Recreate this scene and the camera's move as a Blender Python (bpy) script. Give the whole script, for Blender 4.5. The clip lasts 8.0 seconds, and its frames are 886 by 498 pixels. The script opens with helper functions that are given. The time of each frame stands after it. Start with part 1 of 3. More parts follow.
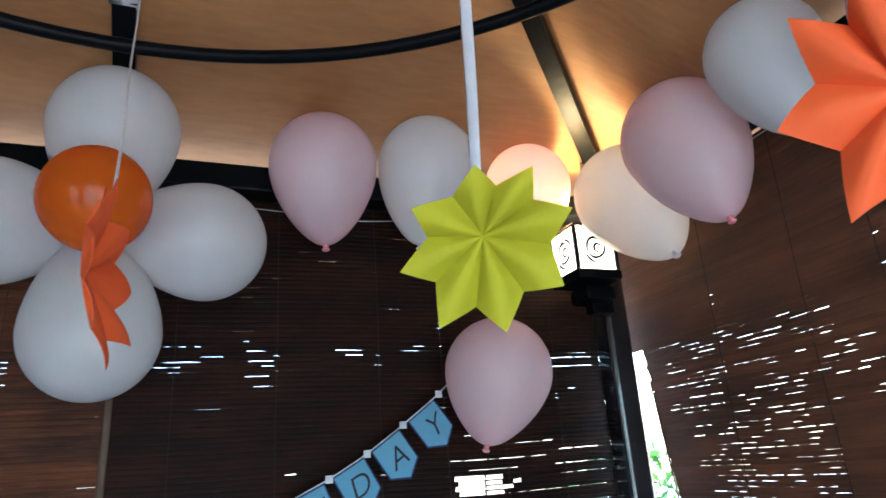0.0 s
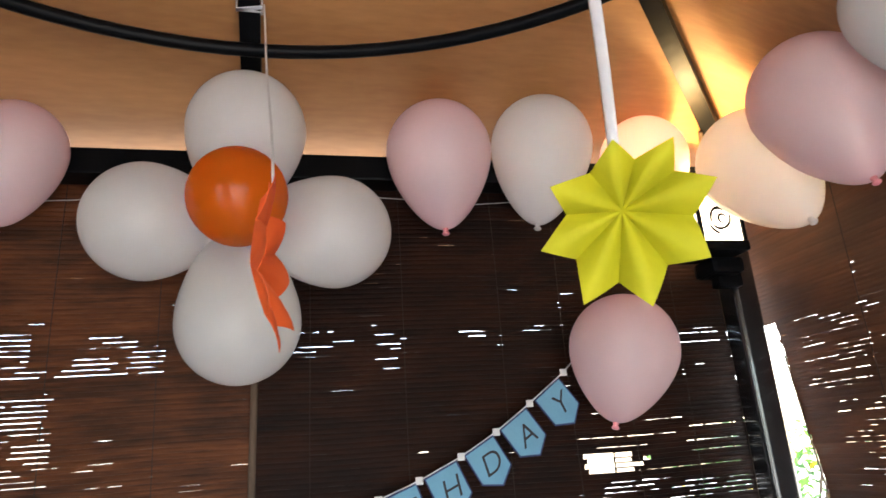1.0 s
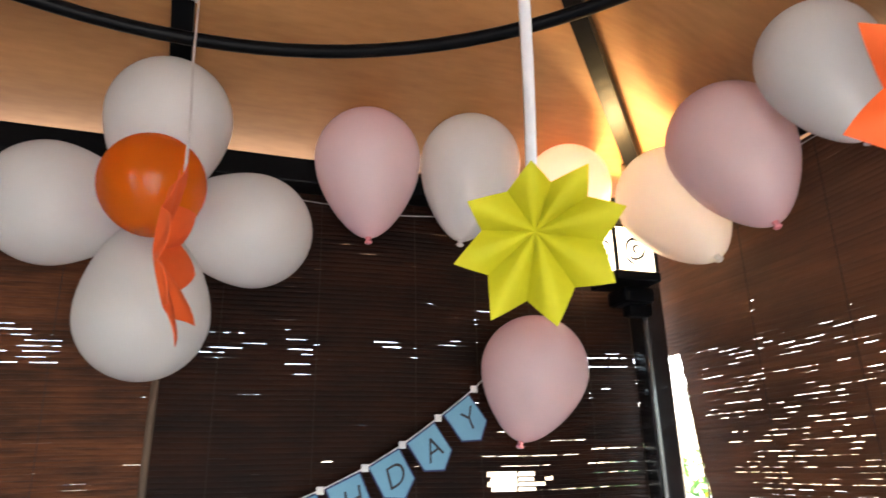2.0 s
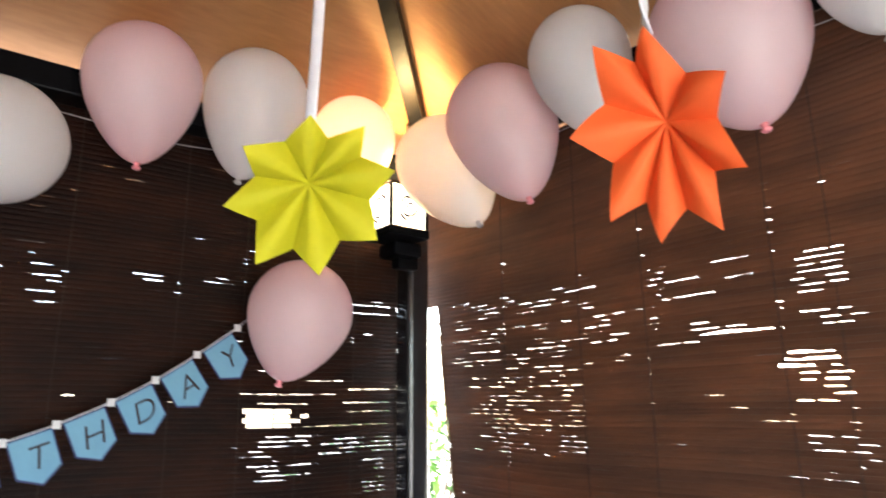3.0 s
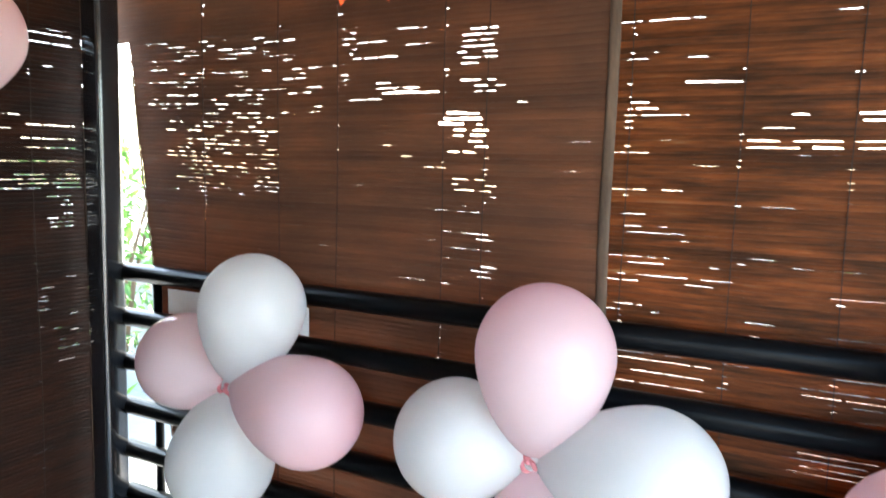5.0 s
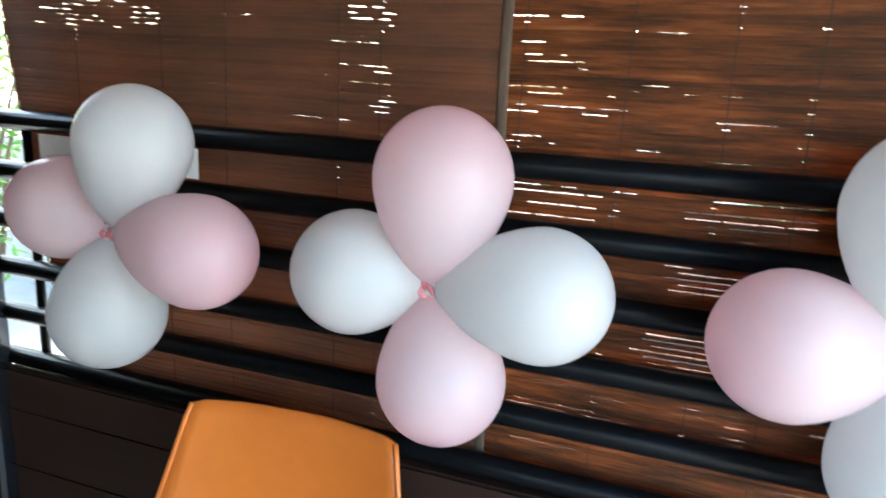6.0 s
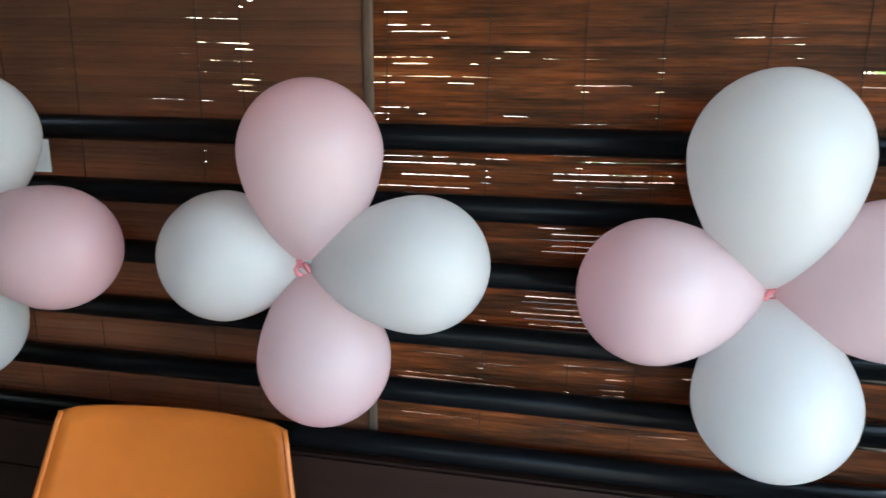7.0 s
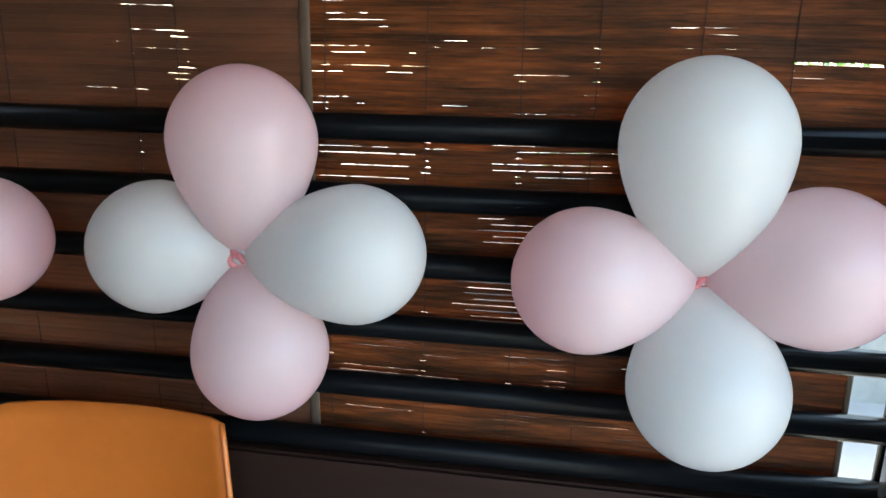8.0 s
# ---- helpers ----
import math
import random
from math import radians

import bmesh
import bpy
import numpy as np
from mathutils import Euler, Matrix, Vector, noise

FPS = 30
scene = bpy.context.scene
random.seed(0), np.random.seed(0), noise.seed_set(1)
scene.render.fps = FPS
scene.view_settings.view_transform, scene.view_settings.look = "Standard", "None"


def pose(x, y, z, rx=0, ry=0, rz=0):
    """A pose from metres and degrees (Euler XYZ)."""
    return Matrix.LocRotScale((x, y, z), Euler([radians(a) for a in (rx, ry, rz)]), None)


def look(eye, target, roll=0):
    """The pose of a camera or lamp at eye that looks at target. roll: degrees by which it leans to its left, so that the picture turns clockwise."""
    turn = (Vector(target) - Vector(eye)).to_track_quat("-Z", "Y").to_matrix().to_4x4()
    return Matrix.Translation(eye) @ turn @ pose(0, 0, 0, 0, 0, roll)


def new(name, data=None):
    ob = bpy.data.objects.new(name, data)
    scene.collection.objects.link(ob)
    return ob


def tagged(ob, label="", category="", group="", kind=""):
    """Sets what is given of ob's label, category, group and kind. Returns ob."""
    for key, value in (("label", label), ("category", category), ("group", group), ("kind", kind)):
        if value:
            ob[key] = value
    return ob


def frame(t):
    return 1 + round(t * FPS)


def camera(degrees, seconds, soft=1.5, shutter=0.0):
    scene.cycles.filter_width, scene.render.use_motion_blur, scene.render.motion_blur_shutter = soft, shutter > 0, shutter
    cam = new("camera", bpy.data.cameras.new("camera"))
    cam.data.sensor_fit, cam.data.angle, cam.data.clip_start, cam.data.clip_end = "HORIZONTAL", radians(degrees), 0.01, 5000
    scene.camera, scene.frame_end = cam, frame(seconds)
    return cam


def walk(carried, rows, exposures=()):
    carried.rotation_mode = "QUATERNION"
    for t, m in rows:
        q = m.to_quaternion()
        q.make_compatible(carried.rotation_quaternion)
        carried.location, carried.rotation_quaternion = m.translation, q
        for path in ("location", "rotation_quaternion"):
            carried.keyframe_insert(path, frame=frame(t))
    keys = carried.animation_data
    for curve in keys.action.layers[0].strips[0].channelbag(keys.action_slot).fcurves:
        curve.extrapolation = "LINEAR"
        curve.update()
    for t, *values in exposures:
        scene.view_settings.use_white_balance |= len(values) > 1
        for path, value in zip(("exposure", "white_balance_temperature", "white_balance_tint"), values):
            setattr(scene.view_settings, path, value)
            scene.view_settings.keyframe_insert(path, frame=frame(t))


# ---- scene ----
cam = camera(65.97, 8.0, soft=1.5, shutter=0.35)
# seconds, eye in metres, then yaw to the left, pitch up and roll in degrees
ROWS = [
    (0.0, 0.0000, 0.0000, 1.6000, -22.242, 18.759, -4.173),
    (0.5, -0.0202, -0.0002, 1.5982, -18.288, 18.452, -3.857),
    (1.0, -0.0455, 0.0007, 1.5965, -13.479, 17.885, -4.119),
    (1.2, -0.0516, 0.0038, 1.5949, -12.952, 17.526, -3.089),
    (2.3, -0.0251, -0.0090, 1.5901, -24.462, 18.891, -1.056),
    (2.5, -0.0260, -0.0167, 1.5928, -28.158, 17.980, -0.756),
    (3.0, -0.0352, -0.0472, 1.5877, -38.419, 13.757, -0.555),
    (3.5, -0.0545, -0.0795, 1.5820, -45.939, 9.245, 1.059),
    (4.0, -0.0844, -0.1276, 1.5749, -52.866, 3.541, 1.187),
    (4.2, -0.0902, -0.1429, 1.5737, -54.936, 2.003, 1.306),
    (5.3, -0.1340, -0.1540, 1.5347, -63.732, -8.471, 2.232),
    (5.5, -0.1240, -0.1700, 1.4818, -63.958, -9.420, 2.955),
    (6.0, -0.1180, -0.1660, 1.4267, -70.880, -13.770, 2.954),
    (6.5, -0.1039, -0.1811, 1.4088, -74.907, -14.870, 0.576),
    (7.0, -0.1054, -0.2159, 1.3863, -78.972, -13.774, 0.870),
    (7.5, -0.1041, -0.2398, 1.3785, -81.154, -13.573, 1.347),
    (8.0, -0.0892, -0.2776, 1.3700, -81.052, -13.769, 1.239),
]


def eye_pose(x, y, z, yaw, pitch, roll):
    return pose(x, y, z, 90 + pitch, 0, yaw) @ pose(0, 0, 0, 0, 0, roll)


EXPOSURES = [
    (0.0, 3.9, 5250, 0), (0.5, 4.18, 6200, 5), (1.0, 4.26, 6700, 8),
    (2.5, 4.36, 6850, 10), (4.0, 4.66, 6600, 8), (5.3, 4.71, 6600, 2),
    (6.0, 4.4, 6550, 0), (7.0, 4.06, 6800, 0), (8.0, 3.88, 6800, 0),
]
walk(cam, [(t, eye_pose(*rest)) for t, *rest in ROWS], EXPOSURES)

# ---- daylight: bright overcast outside ----
world = bpy.data.worlds.new("sky")
scene.world = world
world.use_nodes = True
nt = world.node_tree
sky = nt.nodes.new("ShaderNodeTexSky")
sky.sky_type = "NISHITA"
sky.sun_disc = False
sky.sun_elevation, sky.sun_rotation = radians(48), radians(70)
sky.air_density, sky.dust_density, sky.ozone_density = 1.0, 3.0, 1.0
nt.links.new(sky.outputs[0], nt.nodes["Background"].inputs[0])
nt.nodes["Background"].inputs[1].default_value = 0.15
sun_data = bpy.data.lights.new("sun", "SUN")
sun_data.energy, sun_data.angle, sun_data.color = 2.2, radians(12), (1.0, 0.95, 0.88)
sun = new("sun", sun_data)
sun.matrix_world = look((3.0, 1.2, 4.0), (0, 0, 0.5))
lamp_data = bpy.data.lights.new("lantern_bulb", "POINT")
lamp_data.energy, lamp_data.color, lamp_data.shadow_soft_size = 1.15, (1.0, 0.68, 0.32), 0.022
lamp_bulb = new("lantern_bulb", lamp_data)
lamp_bulb.location = (0.900, 1.318, 2.104)

# ---- materials ----
MATS = {}


def material(name, base, rough=0.5, metal=0.0, second=None, scale=20.0, stretch=(1, 1, 1), bump=0.0, bump_scale=60.0,
             vary=0.0, translucent=0.0, specular=0.5, emit=0.0, fine=0.25, coat=0.0, sub=0.0):
    """Two-scale noise between base and second, optional per-object variation, bump and thin translucency."""
    m = bpy.data.materials.new(name)
    m.use_nodes = True
    n, l = m.node_tree.nodes, m.node_tree.links
    b = n["Principled BSDF"]
    b.inputs["Roughness"].default_value, b.inputs["Metallic"].default_value = rough, metal
    b.inputs["Specular IOR Level"].default_value = specular
    b.inputs["Coat Weight"].default_value = coat
    tc = n.new("ShaderNodeTexCoord")
    mp = n.new("ShaderNodeMapping")
    mp.inputs["Scale"].default_value = stretch
    l.new(tc.outputs["Object"], mp.inputs["Vector"])
    big = n.new("ShaderNodeTexNoise")
    big.inputs["Scale"].default_value, big.inputs["Detail"].default_value = scale, 5.0
    l.new(mp.outputs[0], big.inputs["Vector"])
    small = n.new("ShaderNodeTexNoise")
    small.inputs["Scale"].default_value, small.inputs["Detail"].default_value = scale * 9, 3.0
    l.new(mp.outputs[0], small.inputs["Vector"])
    mixf = n.new("ShaderNodeMix")
    mixf.data_type = "FLOAT"
    mixf.inputs[0].default_value = fine
    l.new(big.outputs["Fac"], mixf.inputs[2])
    l.new(small.outputs["Fac"], mixf.inputs[3])
    ramp = n.new("ShaderNodeValToRGB")
    second = second or tuple(c * 0.85 for c in base)
    ramp.color_ramp.elements[0].position, ramp.color_ramp.elements[1].position = 0.35, 0.68
    ramp.color_ramp.elements[0].color, ramp.color_ramp.elements[1].color = (*second, 1), (*base, 1)
    l.new(mixf.outputs[0], ramp.inputs[0])
    colour = ramp.outputs[0]
    if vary:
        info = n.new("ShaderNodeObjectInfo")
        rng = n.new("ShaderNodeMapRange")
        rng.inputs["To Min"].default_value, rng.inputs["To Max"].default_value = 1 - vary, 1 + vary
        l.new(info.outputs["Random"], rng.inputs["Value"])
        hsv = n.new("ShaderNodeHueSaturation")
        l.new(rng.outputs[0], hsv.inputs["Value"])
        l.new(colour, hsv.inputs["Color"])
        colour = hsv.outputs[0]
        add = n.new("ShaderNodeVectorMath")
        add.operation = "ADD"
        sc = n.new("ShaderNodeVectorMath")
        sc.operation = "SCALE"
        sc.inputs[0].default_value = (37.0, 23.0, 11.0)
        l.new(info.outputs["Random"], sc.inputs["Scale"])
        l.new(tc.outputs["Object"], add.inputs[0])
        l.new(sc.outputs[0], add.inputs[1])
        l.new(add.outputs[0], mp.inputs["Vector"])
    l.new(colour, b.inputs["Base Color"])
    if bump:
        bn = n.new("ShaderNodeTexNoise")
        bn.inputs["Scale"].default_value, bn.inputs["Detail"].default_value = bump_scale, 4.0
        l.new(mp.outputs[0], bn.inputs["Vector"])
        bp = n.new("ShaderNodeBump")
        bp.inputs["Strength"].default_value, bp.inputs["Distance"].default_value = bump, 0.004
        l.new(bn.outputs["Fac"], bp.inputs["Height"])
        l.new(bp.outputs[0], b.inputs["Normal"])
    if sub:
        b.inputs["Subsurface Weight"].default_value = sub
        b.inputs["Subsurface Radius"].default_value = (0.06, 0.05, 0.05)
        b.inputs["Subsurface Scale"].default_value = 0.5
    if emit:
        l.new(colour, b.inputs["Emission Color"])
        b.inputs["Emission Strength"].default_value = emit
    if translucent:
        tr = n.new("ShaderNodeBsdfTranslucent")
        l.new(colour, tr.inputs["Color"])
        mix = n.new("ShaderNodeMixShader")
        mix.inputs[0].default_value = translucent
        l.new(b.outputs[0], mix.inputs[1])
        l.new(tr.outputs[0], mix.inputs[2])
        l.new(mix.outputs[0], n["Material Output"].inputs["Surface"])
    return m



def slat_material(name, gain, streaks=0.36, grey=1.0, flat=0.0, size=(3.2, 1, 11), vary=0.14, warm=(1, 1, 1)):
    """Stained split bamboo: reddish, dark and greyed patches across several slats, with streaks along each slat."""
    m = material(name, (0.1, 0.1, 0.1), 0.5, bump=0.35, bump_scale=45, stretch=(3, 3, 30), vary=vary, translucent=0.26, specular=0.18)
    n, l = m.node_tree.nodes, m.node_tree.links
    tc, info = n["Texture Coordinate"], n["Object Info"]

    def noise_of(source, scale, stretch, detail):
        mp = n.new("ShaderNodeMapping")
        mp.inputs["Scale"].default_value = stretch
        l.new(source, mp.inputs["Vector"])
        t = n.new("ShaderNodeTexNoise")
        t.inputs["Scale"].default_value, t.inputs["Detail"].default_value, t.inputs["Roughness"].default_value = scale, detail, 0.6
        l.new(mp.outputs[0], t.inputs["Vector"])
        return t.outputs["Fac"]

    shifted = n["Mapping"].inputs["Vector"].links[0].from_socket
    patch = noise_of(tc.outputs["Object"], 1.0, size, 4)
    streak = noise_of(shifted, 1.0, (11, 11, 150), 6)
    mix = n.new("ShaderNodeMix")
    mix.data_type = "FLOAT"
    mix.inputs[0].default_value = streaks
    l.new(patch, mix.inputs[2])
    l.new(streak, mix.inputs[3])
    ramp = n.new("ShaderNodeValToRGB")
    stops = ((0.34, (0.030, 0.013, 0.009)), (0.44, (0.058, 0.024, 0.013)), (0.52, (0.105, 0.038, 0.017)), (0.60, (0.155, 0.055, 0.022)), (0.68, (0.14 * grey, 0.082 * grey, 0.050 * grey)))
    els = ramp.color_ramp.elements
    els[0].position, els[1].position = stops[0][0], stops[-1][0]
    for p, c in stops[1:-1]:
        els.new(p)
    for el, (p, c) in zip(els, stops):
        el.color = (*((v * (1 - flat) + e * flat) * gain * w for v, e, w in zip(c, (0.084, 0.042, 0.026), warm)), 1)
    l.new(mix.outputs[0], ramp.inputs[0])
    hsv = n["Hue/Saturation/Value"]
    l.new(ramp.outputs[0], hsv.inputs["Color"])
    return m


# darker bamboo, its gain cut further to put the north side's shade into the colour
SLAT_SHADED = slat_material("bamboo_slat_dark_shaded", 0.17, vary=0.08, warm=(1.2, 0.9, 0.76))
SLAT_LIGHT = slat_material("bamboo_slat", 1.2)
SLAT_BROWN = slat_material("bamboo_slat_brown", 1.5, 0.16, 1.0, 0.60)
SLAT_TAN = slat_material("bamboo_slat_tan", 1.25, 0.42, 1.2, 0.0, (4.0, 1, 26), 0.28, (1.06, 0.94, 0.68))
CORD = material("blind_cord", (0.028, 0.016, 0.011), 0.8, scale=60)
TAPE = material("blind_edging", (0.13, 0.084, 0.054), 0.8, second=(0.055, 0.033, 0.02), scale=25, stretch=(1, 1, 0.2))
BLACK = material("black_enamel_steel", (0.003, 0.0034, 0.0042), 0.33, second=(0.0048, 0.005, 0.0058), scale=12, bump=0.12, bump_scale=35, specular=0.07)
POST = material("glossy_black_enamel", (0.006, 0.007, 0.009), 0.20, second=(0.010, 0.011, 0.013), scale=12, bump=0.06, bump_scale=25, specular=1.0, coat=0.5)
PLY = material("plywood", (0.40, 0.185, 0.062), 0.55, second=(0.27, 0.118, 0.036), scale=1.6, stretch=(1.2, 6, 1.2), bump=0.08, bump_scale=40, fine=0.35)
PANEL = material("brown_board", (0.030, 0.014, 0.010), 0.6, second=(0.020, 0.009, 0.006), scale=5, stretch=(1, 0.3, 4), bump=0.1, specular=0.15)


def latex(name, base, crown):
    """Stretched latex: a little deeper in colour at the neck and crown, where it is thicker; faintly mottled."""
    m = material(name, base, 0.20, second=tuple(c * 0.965 for c in base), scale=6, translucent=0.58, specular=0.5)
    n, l = m.node_tree.nodes, m.node_tree.links
    sep = n.new("ShaderNodeSeparateXYZ")
    l.new(n["Texture Coordinate"].outputs["Generated"], sep.inputs[0])
    ramp = n.new("ShaderNodeValToRGB")
    els = ramp.color_ramp.elements
    els[0].position, els[1].position = 0.0, 1.0
    els[0].color = els[1].color = (1, 1, 1, 1)
    for p, v in ((0.10, 0.25), (0.26, 0.0), (0.58, 0.05), (0.82, 0.5)):
        el = els.new(p)
        el.color = (v, v, v, 1)
    els[0].color = (0.6, 0.6, 0.6, 1)
    l.new(sep.outputs["Z"], ramp.inputs[0])
    mix = n.new("ShaderNodeMix")
    mix.data_type = "RGBA"
    l.new(ramp.outputs[0], mix.inputs[0])
    l.new(n["Color Ramp"].outputs[0], mix.inputs[6])
    mix.inputs[7].default_value = (*crown, 1)
    l.new(mix.outputs[2], n["Principled BSDF"].inputs["Base Color"])
    l.new(mix.outputs[2], n["Translucent BSDF"].inputs["Color"])
    return m


WHITE_LATEX = latex("white_latex", (0.88, 0.878, 0.87), (0.85, 0.845, 0.835))
PINK_LATEX = latex("pink_latex", (0.945, 0.775, 0.79), (0.92, 0.63, 0.66))
PINK_DEEP = material("pink_latex_neck", (0.85, 0.30, 0.33), 0.4, scale=20)
ORANGE_LATEX = latex("orange_latex", (0.85, 0.24, 0.02), (0.80, 0.19, 0.015))
YELLOW_PAPER = material("yellow_paper", (0.61, 0.57, 0.014), 0.75, second=(0.52, 0.49, 0.010), scale=14, bump=0.1, bump_scale=120, translucent=0.25)
ORANGE_PAPER = material("orange_paper", (0.90, 0.14, 0.025), 0.75, second=(0.84, 0.12, 0.02), scale=14, bump=0.1, bump_scale=120, translucent=0.2)
THREAD = material("thin_white_cord", (0.74, 0.72, 0.71), 0.7, scale=60, translucent=0.2)
RIBBON = material("white_ribbon", (0.80, 0.80, 0.82), 0.6, second=(0.70, 0.70, 0.74), scale=40, translucent=0.15)
FLAG_BLUE = material("blue_card", (0.15, 0.35, 0.48), 0.7, second=(0.125, 0.30, 0.43), scale=20)
FLAG_EDGE = material("navy_card", (0.025, 0.04, 0.12), 0.7, scale=20)
INK = material("black_ink", (0.012, 0.012, 0.016), 0.6, scale=20)
CARD = material("white_card", (0.78, 0.77, 0.75), 0.7, scale=12)
CHAIR = material("orange_plastic", (0.68, 0.185, 0.028), 0.36, second=(0.58, 0.15, 0.022), scale=4, bump=0.05, bump_scale=200)
CHROME = material("grey_steel", (0.5, 0.5, 0.5), 0.3, metal=1.0, scale=20)
FLOOR = material("floor_tile", (0.42, 0.40, 0.37), 0.35, second=(0.34, 0.32, 0.29), scale=5)
PAVING = material("pavement", (0.32, 0.305, 0.28), 0.85, second=(0.25, 0.24, 0.22), scale=2, bump=0.2)
LEAF = material("leaves", (0.10, 0.22, 0.04), 0.5, second=(0.05, 0.13, 0.02), scale=9, vary=0.2, translucent=0.3)
BLOSSOM = material("yellow_blossom", (0.80, 0.55, 0.05), 0.6, scale=9)
BARK = material("bark", (0.12, 0.08, 0.05), 0.9, scale=15)
CONCRETE = material("grey_concrete", (0.26, 0.26, 0.24), 0.85, second=(0.19, 0.19, 0.175), scale=3, bump=0.2)
ROOFING = material("roof_sheet", (0.10, 0.09, 0.085), 0.8, scale=4)
LAMP_GLASS = material("lit_frosted_glass", (1.0, 0.86, 0.62), 0.4, second=(1.0, 0.80, 0.52), scale=12, emit=0.35)


# ---- mesh helpers ----
def finish(me, mat, smooth=False):
    me.materials.append(mat)
    if smooth:
        for p in me.polygons:
            p.use_smooth = True
    return me


def to_mesh(name, bm, mat, smooth=False):
    me = bpy.data.meshes.new(name)
    bmesh.ops.recalc_face_normals(bm, faces=bm.faces)
    bm.to_mesh(me)
    bm.free()
    return finish(me, mat, smooth)


def part(name, bm, mat, parent=None, label="", smooth=False):
    """Links a bmesh as one mesh object, under a thing or a part where one is given."""
    ob = new(name, to_mesh(name, bm, mat, smooth))
    ob.parent = parent
    return tagged(ob, label)


def thing(name, label, category, group="", kind="", at=(0, 0, 0)):
    ob = new(name)
    ob.empty_display_size = 0.05
    ob.location = at
    return tagged(ob, label, category, group, kind)


def add_box(bm, lo, hi, bevel=0.0):
    c, s = [(a + b) / 2 for a, b in zip(lo, hi)], [b - a for a, b in zip(lo, hi)]
    r = bmesh.ops.create_cube(bm, size=1.0, matrix=Matrix.Translation(c) @ Matrix.Diagonal((*s, 1)))
    if bevel:
        edges = list({e for v in r["verts"] for e in v.link_edges})
        bmesh.ops.bevel(bm, geom=edges, offset=bevel, segments=2, profile=0.6, affect="EDGES")
    return bm


def box(lo, hi, bevel=0.0):
    return add_box(bmesh.new(), lo, hi, bevel)


def tube(points, radius, sides=12, closed=False, squash=1.0):
    """A tube along points; radius may be a number or one per point."""
    bm = bmesh.new()
    pts = [Vector(p) for p in points]
    n = len(pts)
    radii = radius if isinstance(radius, (list, tuple)) else [radius] * n
    rings = []
    up = Vector((0, 0, 1))
    for i, p in enumerate(pts):
        a = pts[(i - 1) % n] if (closed or i) else p
        b = pts[(i + 1) % n] if (closed or i < n - 1) else p
        d = (b - a).normalized()
        side = d.cross(up)
        if side.length < 0.05:
            side = d.cross(Vector((0, 1, 0)))
        side.normalize()
        top = side.cross(d)
        rings.append([bm.verts.new(p + radii[i] * (side * math.cos(t) + top * math.sin(t) * squash))
                      for t in (2 * math.pi * k / sides for k in range(sides))])
    for i in range(n if closed else n - 1):
        r, q = rings[i], rings[(i + 1) % n]
        for k in range(sides):
            bm.faces.new((r[k], r[(k + 1) % sides], q[(k + 1) % sides], q[k]))
    if not closed:
        bm.faces.new(rings[0])
        bm.faces.new(rings[-1])
    return bm


def lathe(profile, sides=40):
    """A body of revolution about z from (radius, height) pairs."""
    bm = bmesh.new()
    rings = []
    for r, z in profile:
        if r < 1e-5:
            rings.append([bm.verts.new((0, 0, z))])
        else:
            rings.append([bm.verts.new((r * math.cos(2 * math.pi * k / sides), r * math.sin(2 * math.pi * k / sides), z)) for k in range(sides)])
    for a, b in zip(rings, rings[1:]):
        for k in range(sides):
            va, vb = a[k % len(a)], b[k % len(b)]
            if len(a) == 1:
                bm.faces.new((va, b[(k + 1) % sides], vb))
            elif len(b) == 1:
                bm.faces.new((va, a[(k + 1) % sides], vb))
            else:
                bm.faces.new((va, a[(k + 1) % sides], b[(k + 1) % sides], vb))
    return bm


# ---- plan: a small square pavilion ----
XB, YA = 1.075, 1.453          # the two screened sides
CX, CY = -0.10, 0.268          # its middle
HALF = 1.150
WEST, SOUTH = -1.28, -0.91
PX, PY = 1.008, 1.398          # the corner post
LX, LY, LZ = 0.900, 1.318, 2.037   # the lantern
BEAM_LO, BEAM_HI = 2.210, 2.267

# ---- structure ----
tagged(part("floor", box((WEST - 0.1, SOUTH - 0.1, -0.06), (XB + 0.1, YA + 0.1, 0.0)), FLOOR), "pale glazed tile floor of the pavilion", "floor", kind="structure")
tagged(part("ground", box((-60, -60, -0.5), (60, 60, -0.08)), PAVING), "pale grey paved ground around the pavilion", "ground", kind="structure")


def low_wall(name, lo, hi, seams, axis):
    """A boarded parapet: boards with recessed joints on a backing."""
    root = tagged(part(name, box(lo, hi), PANEL), "dark brown boarded parapet wall under the railing", "wall", kind="structure")
    z0 = 0.0
    for z1 in (*seams, hi[2] - 0.002):
        a, b = list(lo), list(hi)
        a[2], b[2] = z0 + 0.002, z1 - 0.002
        if axis == "x":
            b[0] = lo[0] - 0.001
            a[0] = lo[0] - 0.009
        else:
            b[1] = lo[1] - 0.001
            a[1] = lo[1] - 0.009
        part("board", box(a, b, 0.002), PANEL, root)
        z0 = z1
    return root


